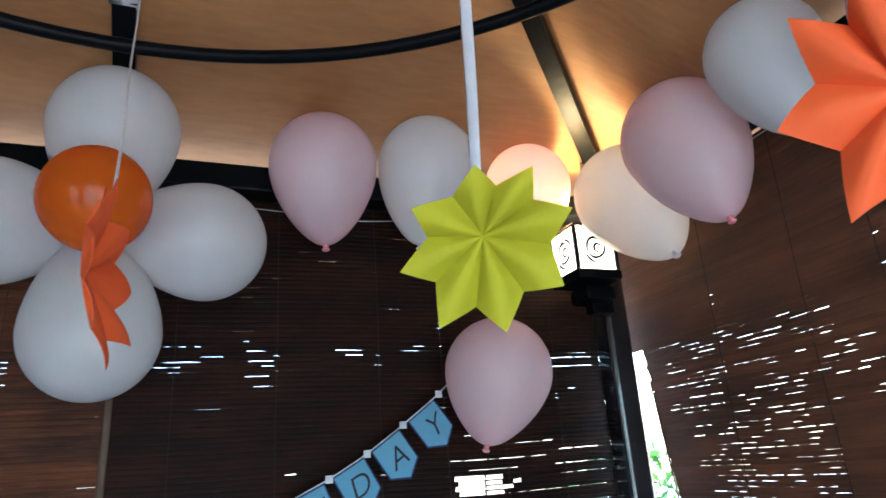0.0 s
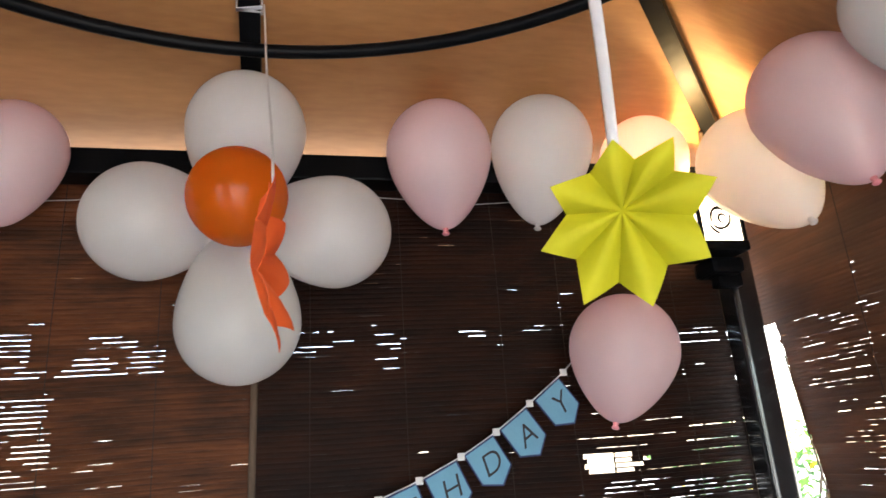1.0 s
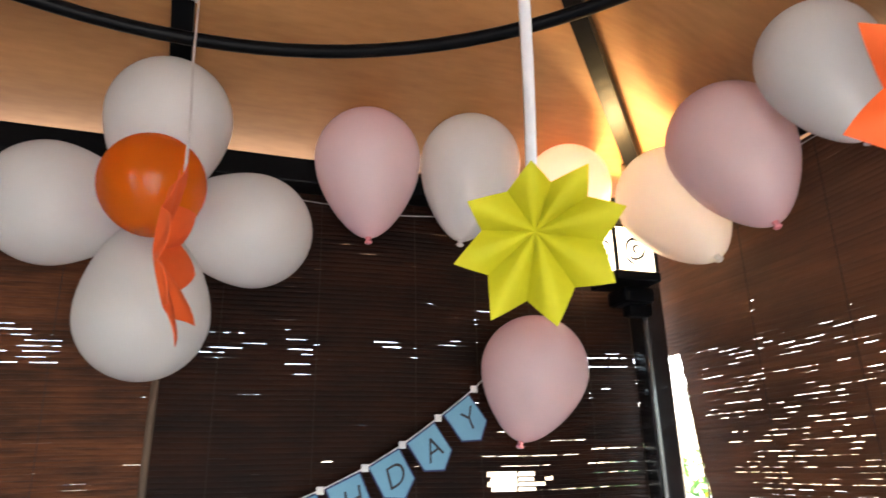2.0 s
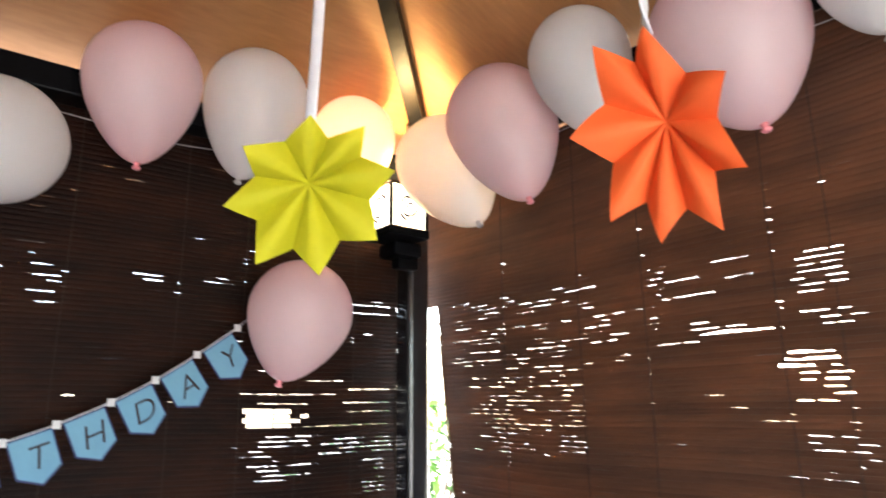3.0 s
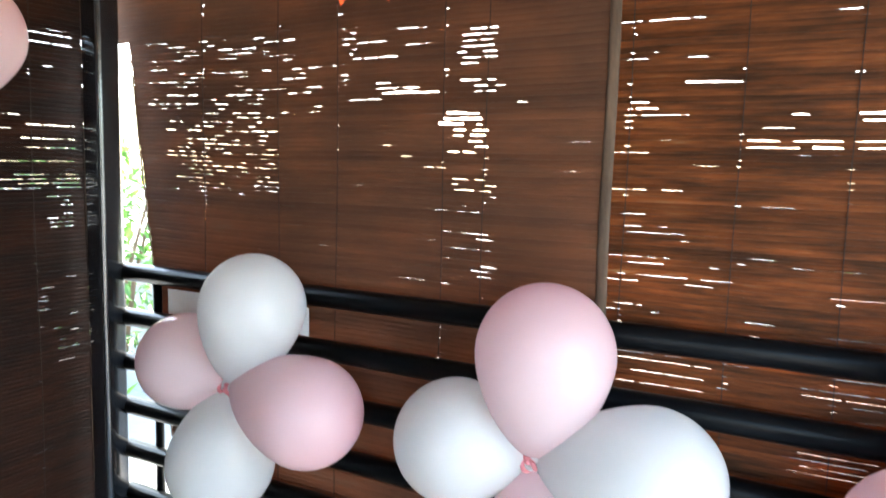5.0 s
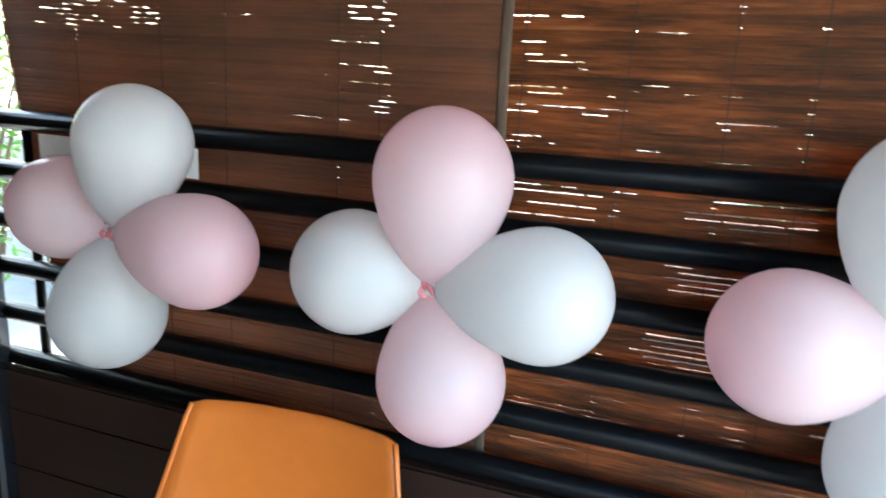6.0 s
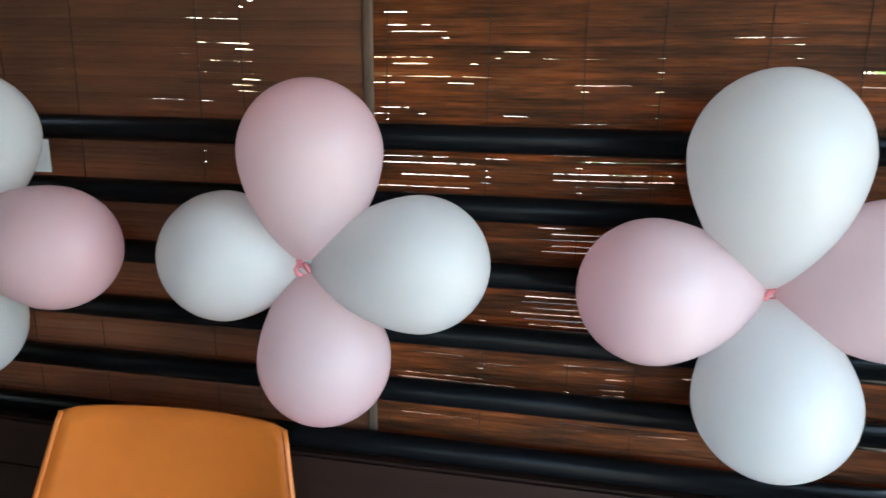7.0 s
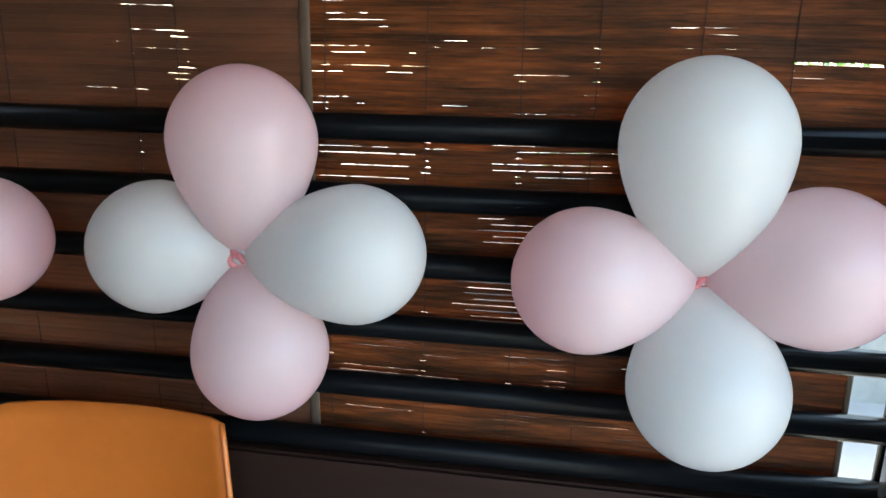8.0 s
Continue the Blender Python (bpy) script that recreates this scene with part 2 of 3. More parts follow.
low_wall("wall_east", (XB - 0.052, SOUTH, 0.0), (XB - 0.012, PY - 0.026, 0.678), (0.24, 0.41, 0.57), "x")
low_wall("wall_north", (WEST, YA + 0.040, 0.0), (PX - 0.026, YA + 0.086, 0.678), (0.24, 0.41, 0.57), "y")
# west and south walls are added out of view; their openings steer the daylight
bm = box((WEST - 0.05, -0.25, 0.0), (WEST, YA, BEAM_LO))
tagged(part("unseen_wall_west", bm, PANEL), "unseen dark brown wall with a wide opening, added to shape daylight", "wall", kind="structure")
bm = box((WEST, SOUTH - 0.05, 0.0), (-0.60, SOUTH, BEAM_LO))
add_box(bm, (0.72, SOUTH - 0.05, 0.0), (PX - 0.027, SOUTH, BEAM_LO))
tagged(part("unseen_wall_south", bm, PANEL), "unseen dark brown wall beside an opening, added to shape daylight", "wall", kind="structure")


def post(x, y, top):
    """A square tube with well rounded corners."""
    bm = bmesh.new()
    half, round_r = 0.034, 0.016
    rim = []
    for k in range(32):
        a = 2 * math.pi * (k + 0.5) / 32
        cx, cy = math.copysign(half - round_r, math.cos(a)), math.copysign(half - round_r, math.sin(a))
        b = (k % 8 + 0.5) / 8 * math.pi / 2 + (k // 8) * math.pi / 2
        rim.append((x + cx + round_r * math.cos(b), y + cy + round_r * math.sin(b)))
    lo, hi = [bm.verts.new((u, v, 0.0)) for u, v in rim], [bm.verts.new((u, v, top)) for u, v in rim]
    for k in range(32):
        bm.faces.new((lo[k], lo[(k + 1) % 32], hi[(k + 1) % 32], hi[k]))
    for ends in (lo, hi):
        face = bm.faces.new(ends)
        for e in face.edges:
            e.smooth = False
    ob = part("post", bm, POST, None, "", True)
    return tagged(ob, "square black enamelled steel corner post", "post", "corner posts", "structure")


for px, py in ((PX, PY), (PX, SOUTH + 0.03), (WEST + 0.03, PY), (WEST + 0.03, SOUTH + 0.03)):
    post(px - 0.001, py, BEAM_LO)
for name, lo, hi in (("beam_north", (WEST, PY - 0.030, BEAM_LO), (PX + 0.03, PY + 0.034, BEAM_HI)),
                     ("beam_east", (PX - 0.030, SOUTH, BEAM_LO), (PX + 0.030, PY - 0.032, BEAM_HI)),
                     ("beam_west", (WEST, SOUTH, BEAM_LO), (WEST + 0.06, PY - 0.032, BEAM_HI)),
                     ("beam_south", (WEST + 0.062, SOUTH, BEAM_LO), (PX - 0.032, SOUTH + 0.06, BEAM_HI))):
    tagged(part(name, box(lo, hi, 0.004), BLACK), "black enamelled steel eaves beam", "beam", kind="structure")

# shallow pyramid ceiling of plywood, one mesh, with open joints between the sheets
SLOPE = 0.385
EAVE = 2.337
OUT = HALF + 0.55


def roof_z(d):
    """Height of the ceiling's underside at a distance d from the middle (square rings)."""
    return EAVE + SLOPE * (HALF - d)


def sheet(bm, corners, thick):
    lo = [bm.verts.new(c) for c in corners]
    hi = [bm.verts.new(Vector(c) + Vector((0, 0, thick))) for c in corners]
    n = len(lo)
    bm.faces.new(lo)
    bm.faces.new(hi)
    for i in range(n):
        bm.faces.new((lo[i], lo[(i + 1) % n], hi[(i + 1) % n], hi[i]))


bm = bmesh.new()
for q in range(4):
    turn = Matrix.Rotation(q * math.pi / 2, 4, "Z")
    rings = (0.02, 0.62, OUT)
    for d0, d1 in zip(rings, rings[1:]):
        for s in (-1, 1):
            a = [(s * 0.002, d0 + 0.002), (s * (d0 - 0.002), d0 + 0.002), (s * (d1 - 0.003), d1 - 0.002), (s * 0.002, d1 - 0.002)]
            sheet(bm, [Vector((CX, CY, 0)) + turn @ Vector((x, y, roof_z(y))) for x, y in a], 0.012)
tagged(part("ceiling", bm, PLY), "warm brown varnished plywood ceiling sheets", "ceiling", kind="structure")
# outer sheet never comes into view; its overhang limits light from above
bm = bmesh.new()
for q in range(4):
    turn = Matrix.Rotation(q * math.pi / 2, 4, "Z")
    sheet(bm, [Vector((CX, CY, 0.03)) + turn @ Vector((x, y, roof_z(y))) for x, y in ((0, 0), (-OUT - 0.05, OUT + 0.05), (OUT + 0.05, OUT + 0.05))], 0.04)
tagged(part("roof", bm, ROOFING), "unseen dark sheet roof over the ceiling, added to hold back sky light", "roof", kind="structure")


def rafter(d_from, direction, width, drop):
    """A flat black bar under the ceiling along a direction from the middle to the eaves."""
    dx, dy = direction
    k = max(abs(dx), abs(dy))
    ln = math.hypot(dx, dy)
    side = Vector((-dy / ln, dx / ln, 0)) * width / 2
    bm = bmesh.new()
    ends = []
    for d in (d_from, HALF - 0.01):
        p = Vector((CX + dx / k * d, CY + dy / k * d, roof_z(d) - 0.003))
        ends.append([bm.verts.new(p + side), bm.verts.new(p - side), bm.verts.new(p - side - Vector((0, 0, drop))), bm.verts.new(p + side - Vector((0, 0, drop)))])
    a, b = ends
    for i in range(4):
        bm.faces.new((a[i], a[(i + 1) % 4], b[(i + 1) % 4], b[i]))
    bm.faces.new(a)
    bm.faces.new(b)
    ob = part("rafter", bm, BLACK)
    return tagged(ob, "black steel rafter bar under the plywood ceiling", "rafter", "rafters", "structure")


for direction in ((-0.018, 1), (1, 0), (0, -1), (-1, 0)):
    rafter(0.05, direction, 0.039, 0.035)
for direction in ((1, 0.985), (1, -1), (-1, -1), (-1, 1)):
    rafter(0.07, direction, 0.038, 0.04)
ring_r, ring_z = 0.870, 2.362
ring = part("roof_ring", tube([(-0.099 + ring_r * math.cos(2 * math.pi * k / 96), 0.265 + ring_r * math.sin(2 * math.pi * k / 96), ring_z) for k in range(96)], 0.0128, 12, True), BLACK, None, "", True)
tagged(ring, "round black steel pipe ring under the rafters", "pipe ring", kind="structure")

# ---- railings: six pipes on each screened side ----
RAIL_Z = [1.293 - 0.118 * k for k in range(6)]
RX = XB - 0.028
fence = thing("railing", "black enamelled steel pipe railing with six bars", "railing", "railings", at=(RX, 0.25, 0.678))
for z in RAIL_Z:
    part("bar", tube([(0, SOUTH + 0.05 - 0.25, z - 0.678), (0, PY - 0.02 - 0.25, z - 0.678)], 0.023, 16), BLACK, fence, "", True)
for y in (1.275, -0.86):
    part("upright", tube([(0.012, y - 0.25, 0.0), (0.012, y - 0.25, 1.293 - 0.678)], 0.011, 10), BLACK, fence, "", True)

# ---- split-bamboo blinds ----
PITCH = 0.0105
# worn places (single slits below: from, to, height, opening in mm): from, to, low, high, share of slats that let light through, length of a slit, its height in mm
HOLES_NW = [
    (-0.761, -0.487, 1.613, 1.785, 0.8, 0.12, 2),
    (-0.533, -0.305, 1.867, 1.901, 0.6, 0.08, 1.8),
    (-0.597, -0.292, 1.812, 1.867, 0.75, 0.12, 2.0),
    (-0.790, -0.541, 1.827, 1.914, 0.5, 0.1, 2),
    (-0.479, -0.341, 1.591, 1.736, 0.12, 0.05, 1.3),
]
HOLES_NE = [
    (-0.048, 0.045, 1.814, 1.898, 0.4, 0.07, 1.4),
    (0.045, 0.190, 1.811, 1.897, 0.5, 0.06, 1.4),
    (0.325, 0.384, 1.877, 1.892, 1, 0.06, 2),
    (0.201, 0.236, 1.634, 1.647, 1, 0.06, 4),
    (0.591, 0.738, 1.564, 1.602, 1, 0.2, 14),
    (0.577, 0.716, 1.560, 1.609, 9, 0.9, 12),
    (0.580, 0.978, 1.500, 1.547, 0.7, 0.12, 1.7),
    (0.593, 0.666, 1.465, 1.534, 0.9, 0.06, 2.2),
    (0.892, 0.956, 1.411, 1.497, 0.9, 0.03, 1.4),
    (0.588, 0.724, 1.338, 1.395, 0.4, 0.06, 1.2),
    (0.616, 0.751, 1.450, 1.559, 0.9, 0.08, 2.2),
    (0.859, 0.961, 1.073, 1.299, 0.25, 0.03, 1.2),
]
HOLES_EN = [
    (1.145, 1.319, 1.705, 1.866, 0.5, 0.06, 1.6),
    (0.852, 1.138, 1.804, 1.881, 0.5, 0.06, 1.9),
    (0.770, 1.123, 1.689, 1.794, 0.35, 0.04, 2),
    (0.895, 1.253, 1.510, 1.693, 0.55, 0.035, 2.3),
    (0.682, 0.726, 1.700, 1.868, 0.5, 0.02, 1.2),
    (0.373, 0.455, 1.721, 1.852, 0.8, 0.040, 2.3),
    (0.385, 0.470, 1.606, 1.655, 0.75, 0.04, 5),
    (0.364, 0.459, 1.516, 1.562, 0.7, 0.04, 2.6),
    (0.353, 0.457, 1.363, 1.443, 0.4, 0.05, 2.6),
    (0.400, 0.502, 1.666, 1.693, 1, 0.09, 9),
    (0.398, 0.464, 1.624, 1.663, 0.8, 0.03, 3),
    (0.505, 0.640, 1.730, 1.757, 0.5, 0.05, 2),
    (0.763, 0.891, 1.421, 1.519, 0.3, 0.05, 1.1),
]
HOLES_ES = [
    (0.026, 0.132, 1.679, 1.702, 0.7, 0.06, 4),
    (0.054, 0.129, 1.631, 1.679, 0.3, 0.04, 1.6),
    (-0.153, -0.053, 1.654, 1.676, 0.6, 0.04, 4),
    (-0.263, -0.048, 1.620, 1.637, 0.8, 0.07, 5),
    (-0.264, -0.205, 1.658, 1.682, 0.7, 0.06, 5),
    (-0.286, -0.120, 1.098, 1.160, 1.2, 0.16, 2.6),
    (-0.273, -0.068, 0.960, 1.052, 1.2, 0.22, 2.4),
    (-0.547, 0.131, 1.323, 1.500, 0.1, 0.09, 1.3),
    (-0.765, -0.573, 1.405, 1.415, 1, 0.5, 7.5),
    (-0.320, 0.145, 0.823, 0.913, 0.7, 0.12, 1.5),
    (-0.456, 0.102, 0.729, 0.809, 0.6, 0.14, 1.3),
    (-0.796, -0.658, 0.678, 0.755, 0.5, 0.1, 1.8),
    (-0.770, -0.635, 1.345, 1.412, 0.3, 0.12, 0.9),
]
SLITS_NE = [
    (0.474, 0.544, 1.8830, 1.2),
    (0.505, 0.567, 1.8960, 1),
    (0.850, 0.971, 1.8430, 1.3),
    (0.857, 0.970, 1.8680, 1),
    (0.613, 0.721, 1.6910, 1.5),
    (0.736, 0.835, 1.6710, 1.6),
    (0.851, 0.971, 1.6560, 2),
    (0.575, 0.815, 1.6360, 1.5),
    (0.617, 0.738, 1.6180, 1.4),
    (0.838, 0.973, 1.6230, 2),
    (0.847, 0.974, 1.5980, 1.5),
    (0.720, 0.855, 1.5740, 3),
    (0.727, 0.967, 1.5640, 1.6),
    (0.615, 0.903, 1.5380, 1.5),
    (0.652, 0.936, 1.5200, 1.7),
    (0.582, 0.653, 1.5030, 2.4),
    (0.666, 0.772, 1.4840, 1.2),
    (0.600, 0.648, 1.4780, 2.4),
]
SLITS_EN = [
    (1.244, 1.318, 1.8580, 1.4),
    (1.146, 1.310, 1.8210, 1.6),
    (1.120, 1.240, 1.7820, 1.5),
    (1.133, 1.239, 1.7560, 1.4),
    (1.141, 1.315, 1.7150, 1.5),
    (1.192, 1.268, 1.6760, 1.6),
    (0.967, 1.109, 1.6690, 1.6),
    (1.068, 1.158, 1.6330, 1.6),
    (1.056, 1.165, 1.5530, 2.2),
    (0.955, 1.047, 1.5700, 2.6),
    (0.895, 0.955, 1.5880, 2),
    (1.049, 1.128, 1.8570, 1.4),
    (0.911, 1.057, 1.8250, 1.6),
    (0.862, 0.904, 1.8660, 1.2),
    (0.981, 1.095, 1.7870, 1.2),
    (0.778, 0.818, 1.7680, 1.3),
    (0.833, 0.892, 1.7500, 1.1),
]
SLITS_EM = [
    (0.655, 0.720, 1.8560, 1.2),
    (0.613, 0.683, 1.8240, 1.3),
    (0.510, 0.567, 1.8180, 1),
    (0.586, 0.697, 1.7930, 1.7),
    (0.490, 0.622, 1.7240, 5.5),
    (0.625, 0.709, 1.7080, 1.6),
    (0.434, 0.488, 1.6620, 5.5),
    (0.379, 0.418, 1.6670, 4.5),
    (0.302, 0.326, 1.6940, 2.6),
    (0.583, 0.623, 1.6150, 1.1),
    (0.544, 0.576, 1.5980, 1.2),
    (0.471, 0.525, 1.5710, 1.4),
    (0.436, 0.476, 1.4520, 1.4),
    (0.372, 0.477, 1.4440, 1.6),
    (0.369, 0.466, 1.4200, 1.4),
    (0.366, 0.474, 1.3910, 1.3),
    (0.446, 0.575, 1.3430, 1.3),
    (0.395, 0.502, 1.4950, 1.2),
]
SLITS_ES = [
    (0.046, 0.159, 1.4810, 1.1),
    (0.041, 0.156, 1.4240, 1.1),
    (0.091, 0.147, 1.3850, 1.1),
    (-0.032, 0.012, 1.3830, 1.1),
    (0.082, 0.133, 1.3450, 1.2),
    (0.052, 0.148, 1.3290, 1.2),
    (0.058, 0.140, 1.2560, 1.2),
    (-0.097, 0.037, 1.2600, 1.3),
    (-0.038, 0.135, 1.2410, 1.4),
    (-0.028, 0.094, 1.2260, 1.1),
    (-0.028, 0.136, 1.2010, 1.2),
    (-0.278, -0.174, 1.2690, 1.2),
    (-0.384, -0.218, 1.2550, 1.7),
    (-0.298, -0.175, 1.2380, 1.6),
    (-0.372, -0.302, 1.2400, 1.3),
    (-0.382, -0.176, 1.2270, 1.2),
    (-0.346, -0.215, 1.2160, 1),
    (-0.251, -0.150, 1.4210, 1.1),
    (-0.470, -0.407, 1.4650, 0.9),
]
SLITS_EW = [
    (-0.583, -0.453, 1.4290, 1),
    (-0.129, -0.086, 1.3310, 1.4),
    (-0.311, -0.201, 1.3210, 1),
    (0.075, 0.159, 1.7710, 1.4),
    (-0.000, 0.029, 1.7660, 1.4),
    (-0.062, 0.030, 1.7270, 3.2),
    (0.107, 0.158, 1.8290, 1.2),
    (0.023, 0.129, 1.6660, 1.1),
    (0.085, 0.157, 1.6060, 1.1),
    (-0.060, 0.010, 1.5850, 1.4),
    (0.085, 0.151, 1.5430, 1),
    (0.086, 0.126, 1.5060, 1.1),
    (0.006, 0.095, 1.8290, 1),
    (0.118, 0.133, 1.7200, 1.8),
    (0.118, 0.133, 1.6610, 1.6),
]


def slat_mesh(us, z, shrink, sag, depth):
    """One split-bamboo slat along local x: a thin strip whose lower and upper edges are worn back where light comes through."""
    verts, faces = [], []
    half = PITCH / 2
    prev = None
    for u, (lo, hi), dz in zip(us, shrink, sag):
        zl, zh = z - half - 0.0006 + lo + dz, z + half + 0.0006 - hi + dz
        if zh - zl < 0.0003:
            zh = zl + 0.0003
        i = len(verts)
        bow = 0.0007
        rim = min(0.0008, (zh - zl) * 0.3)
        verts += [(u, -depth, zl + rim), (u, -depth - bow, (zl + zh) / 2), (u, -depth, zh - rim), (u, depth, zh), (u, depth, zl)]
        if prev is not None:
            for k in range(5):
                faces.append((prev + k, prev + (k + 1) % 5, i + (k + 1) % 5, i + k))
        prev = i
    n = len(verts)
    faces.append((0, 1, 2, 3, 4))
    faces.append((n - 1, n - 2, n - 3, n - 4, n - 5))
    return verts, faces


def blind(name_label, to_world, ends, z_lo, z_hi, holes, singles, mat, seed, cords, worn=1.0, spread=1.0, edge=(0.005, 0.005)):
    """A hanging blind of separate slats with cords, edging and a head rail. to_world maps along, out, up to the place."""
    rng = random.Random(seed)
    root = thing("bamboo_blind", name_label, "blind", "bamboo blinds")
    root.matrix_world = to_world
    n = int((z_hi - z_lo) / PITCH)
    for i in range(n):
        z = z_lo + (i + 0.5) * PITCH
        a, b = ends(z)
        def hang(u):
            return 0.006 * math.sin(2.1 * u + 3.0 * z + seed) + 0.002 * math.sin(9 * u + seed)

        slits = []
        for u0, u1, zc, tall in singles:
            if abs(z - PITCH / 2 + hang((u0 + u1) / 2) - zc) > PITCH / 2:
                continue
            cut = (0.0004 * worn if tall < 3 else 0.0009) * tall
            # long slits are broken where a slat still touches its neighbour
            u = u0
            while u < u1 - 0.003:
                end = u1 if tall >= 3 else min(u1, u + rng.uniform(0.018, 0.075))
                slits.append((u, end, cut * rng.uniform(0.55, 1.15) + 0.00115))
                u = end + rng.uniform(0.003, 0.009)
        for u0, u1, z0, z1, share, piece, tall in holes:
            if abs(z + hang((u0 + u1) / 2) - (z0 + z1) / 2) > max((z1 - z0) / 2, PITCH * 0.5):
                continue
            if share > 2:
                mid = u0 + (u1 - u0) * 0.56
                slits.append((u0 + rng.uniform(-0.008, 0.016), mid - rng.uniform(0.001, 0.003), rng.choice((0.0113, 0.0113, 0.0098))))
                slits.append((mid + 0.002, u1 + rng.uniform(-0.022, 0.010), rng.choice((0.0113, 0.0100, 0.0085))))
                continue
            u = u0 + rng.uniform(0, piece * 0.4)
            while u < u1 - 0.004:
                end = min(u + piece * rng.uniform(0.45, 1.2), u1 + 0.004)
                patchy = noise.noise(Vector((u * 22 + seed, z * 26, seed * 3.1))) * 1.3 + 0.25
                if share >= 1 or rng.random() < share * (0.62 + patchy):
                    slits.append((u, end, min(0.0001 * rng.uniform(2.5, 5.5) * tall * (worn if tall < 3 else 1.0) + 0.0011, 0.0098)))
                u = end + rng.uniform(0.002, 0.25 * piece + 0.004)
        # small gaps where the cords push the slats apart
        for u in cords:
            if rng.random() < spread * (0.10 + 0.9 * max(0.0, noise.noise(Vector((u * 9, z * 7, seed))))):
                length = rng.uniform(0.003, 0.011)
                slits.append((u - length * rng.uniform(0.2, 0.9), u + length * 0.6, rng.uniform(0.0013, 0.0017)))
        for _ in range(rng.choice((0, 0, 1, 1, 2))):
            u = rng.uniform(a, b)
            slits.append((u, u + rng.uniform(0.008, 0.05), rng.uniform(0.0010, 0.0015)))
        marks = {a + rng.uniform(-0.004, 0.003): 0.0, b + rng.uniform(-0.003, 0.004): 0.0}
        taken = []
        for u0, u1, cut in sorted(slits, key=lambda slit: -slit[2]):
            if u0 < a + 0.004 or u1 > b - 0.004 or any(u0 < t1 + 0.002 and u1 > t0 - 0.002 for t0, t1 in taken):
                continue
            taken.append((u0, u1))
            marks[u0 - 0.0012] = 0.0
            whole = cut > 0.008
            ragged = [0.001 + (cut - 0.001) * rng.uniform(0.1, 1.3) for _ in range(4)]
            marks[u0] = cut if whole else ragged[0]
            if u1 - u0 > 0.05 and not whole:
                marks[u0 * 0.7 + u1 * 0.3] = ragged[1]
                marks[u0 * 0.3 + u1 * 0.7] = ragged[2]
            marks[(u0 + u1) / 2] = cut
            marks[u1] = cut if whole else ragged[3]
            marks[u1 + 0.0012] = 0.0
        steps = np.arange(a + 0.05, b - 0.03, 0.09)
        for u in steps:
            if not any(t0 - 0.004 < u < t1 + 0.004 for t0, t1 in taken):
                marks.setdefault(float(u), 0.0)
        line = sorted(marks)
        shrink = [(marks[u], 0.0) for u in line]
        sag = [hang(u) for u in line]
        verts, faces = slat_mesh(line, z, shrink, sag, 0.0011 + rng.uniform(0, 0.0006))
        me = bpy.data.meshes.new("slat")
        me.from_pydata(verts, [], faces)
        ob = new("slat", finish(me, mat))
        ob.location = (0, rng.uniform(-0.0008, 0.0008), 0)
        ob.parent = root
    for u in cords:
        pts = [(u + 0.002 * math.sin(7 * z + u * 30), -0.0045, z) for z in np.linspace(z_lo + 0.01, z_hi, 24)]
        part("cord", tube(pts, 0.0008, 5), CORD, root)
    part("head_rail", tube([(ends(z_hi)[0], 0, z_hi + 0.006), (ends(z_hi)[1], 0, z_hi + 0.006)], 0.008, 8), mat, root, "", True)
    for side in (0, 1):
        pts = [(ends(z)[side] + 0.0015 * math.sin(11 * z + side), -0.003, z) for z in np.linspace(z_lo, z_hi, 20)]
        part("edging", tube(pts, edge[side], 10, False, 0.3), TAPE, root, "", True)
    return root


north = Matrix.Translation((0, YA, 0))
# along local x runs to -y on the east side, so that local -y (the face) looks into the room
east = Matrix.Translation((XB, 0, 0)) @ Matrix.Rotation(-math.pi / 2, 4, "Z")


def flip(holes):
    return [(-b, -a, *rest) for a, b, *rest in holes]


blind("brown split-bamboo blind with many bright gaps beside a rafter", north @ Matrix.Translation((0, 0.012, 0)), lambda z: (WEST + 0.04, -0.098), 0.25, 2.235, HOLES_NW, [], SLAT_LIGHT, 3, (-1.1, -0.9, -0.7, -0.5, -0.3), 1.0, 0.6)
blind("dark brown split-bamboo blind behind the paper banner, toned down for shade", north, lambda z: (-0.112, PX - 0.012), 0.25, 2.235, HOLES_NE, SLITS_NE, SLAT_SHADED, 5, (0.0, 0.2, 0.42, 0.57, 0.71, 0.86), 1.25, 0.3, (0.007, 0.004))
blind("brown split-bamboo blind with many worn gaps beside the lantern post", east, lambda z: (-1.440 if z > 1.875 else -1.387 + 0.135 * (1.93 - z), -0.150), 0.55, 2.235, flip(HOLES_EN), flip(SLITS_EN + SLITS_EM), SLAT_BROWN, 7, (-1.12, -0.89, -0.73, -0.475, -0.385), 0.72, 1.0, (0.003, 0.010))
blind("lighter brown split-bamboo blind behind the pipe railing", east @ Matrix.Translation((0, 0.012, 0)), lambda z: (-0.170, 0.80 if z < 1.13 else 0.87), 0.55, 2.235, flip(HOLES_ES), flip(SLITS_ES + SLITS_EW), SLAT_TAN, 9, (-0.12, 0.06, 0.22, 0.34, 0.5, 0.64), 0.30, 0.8)

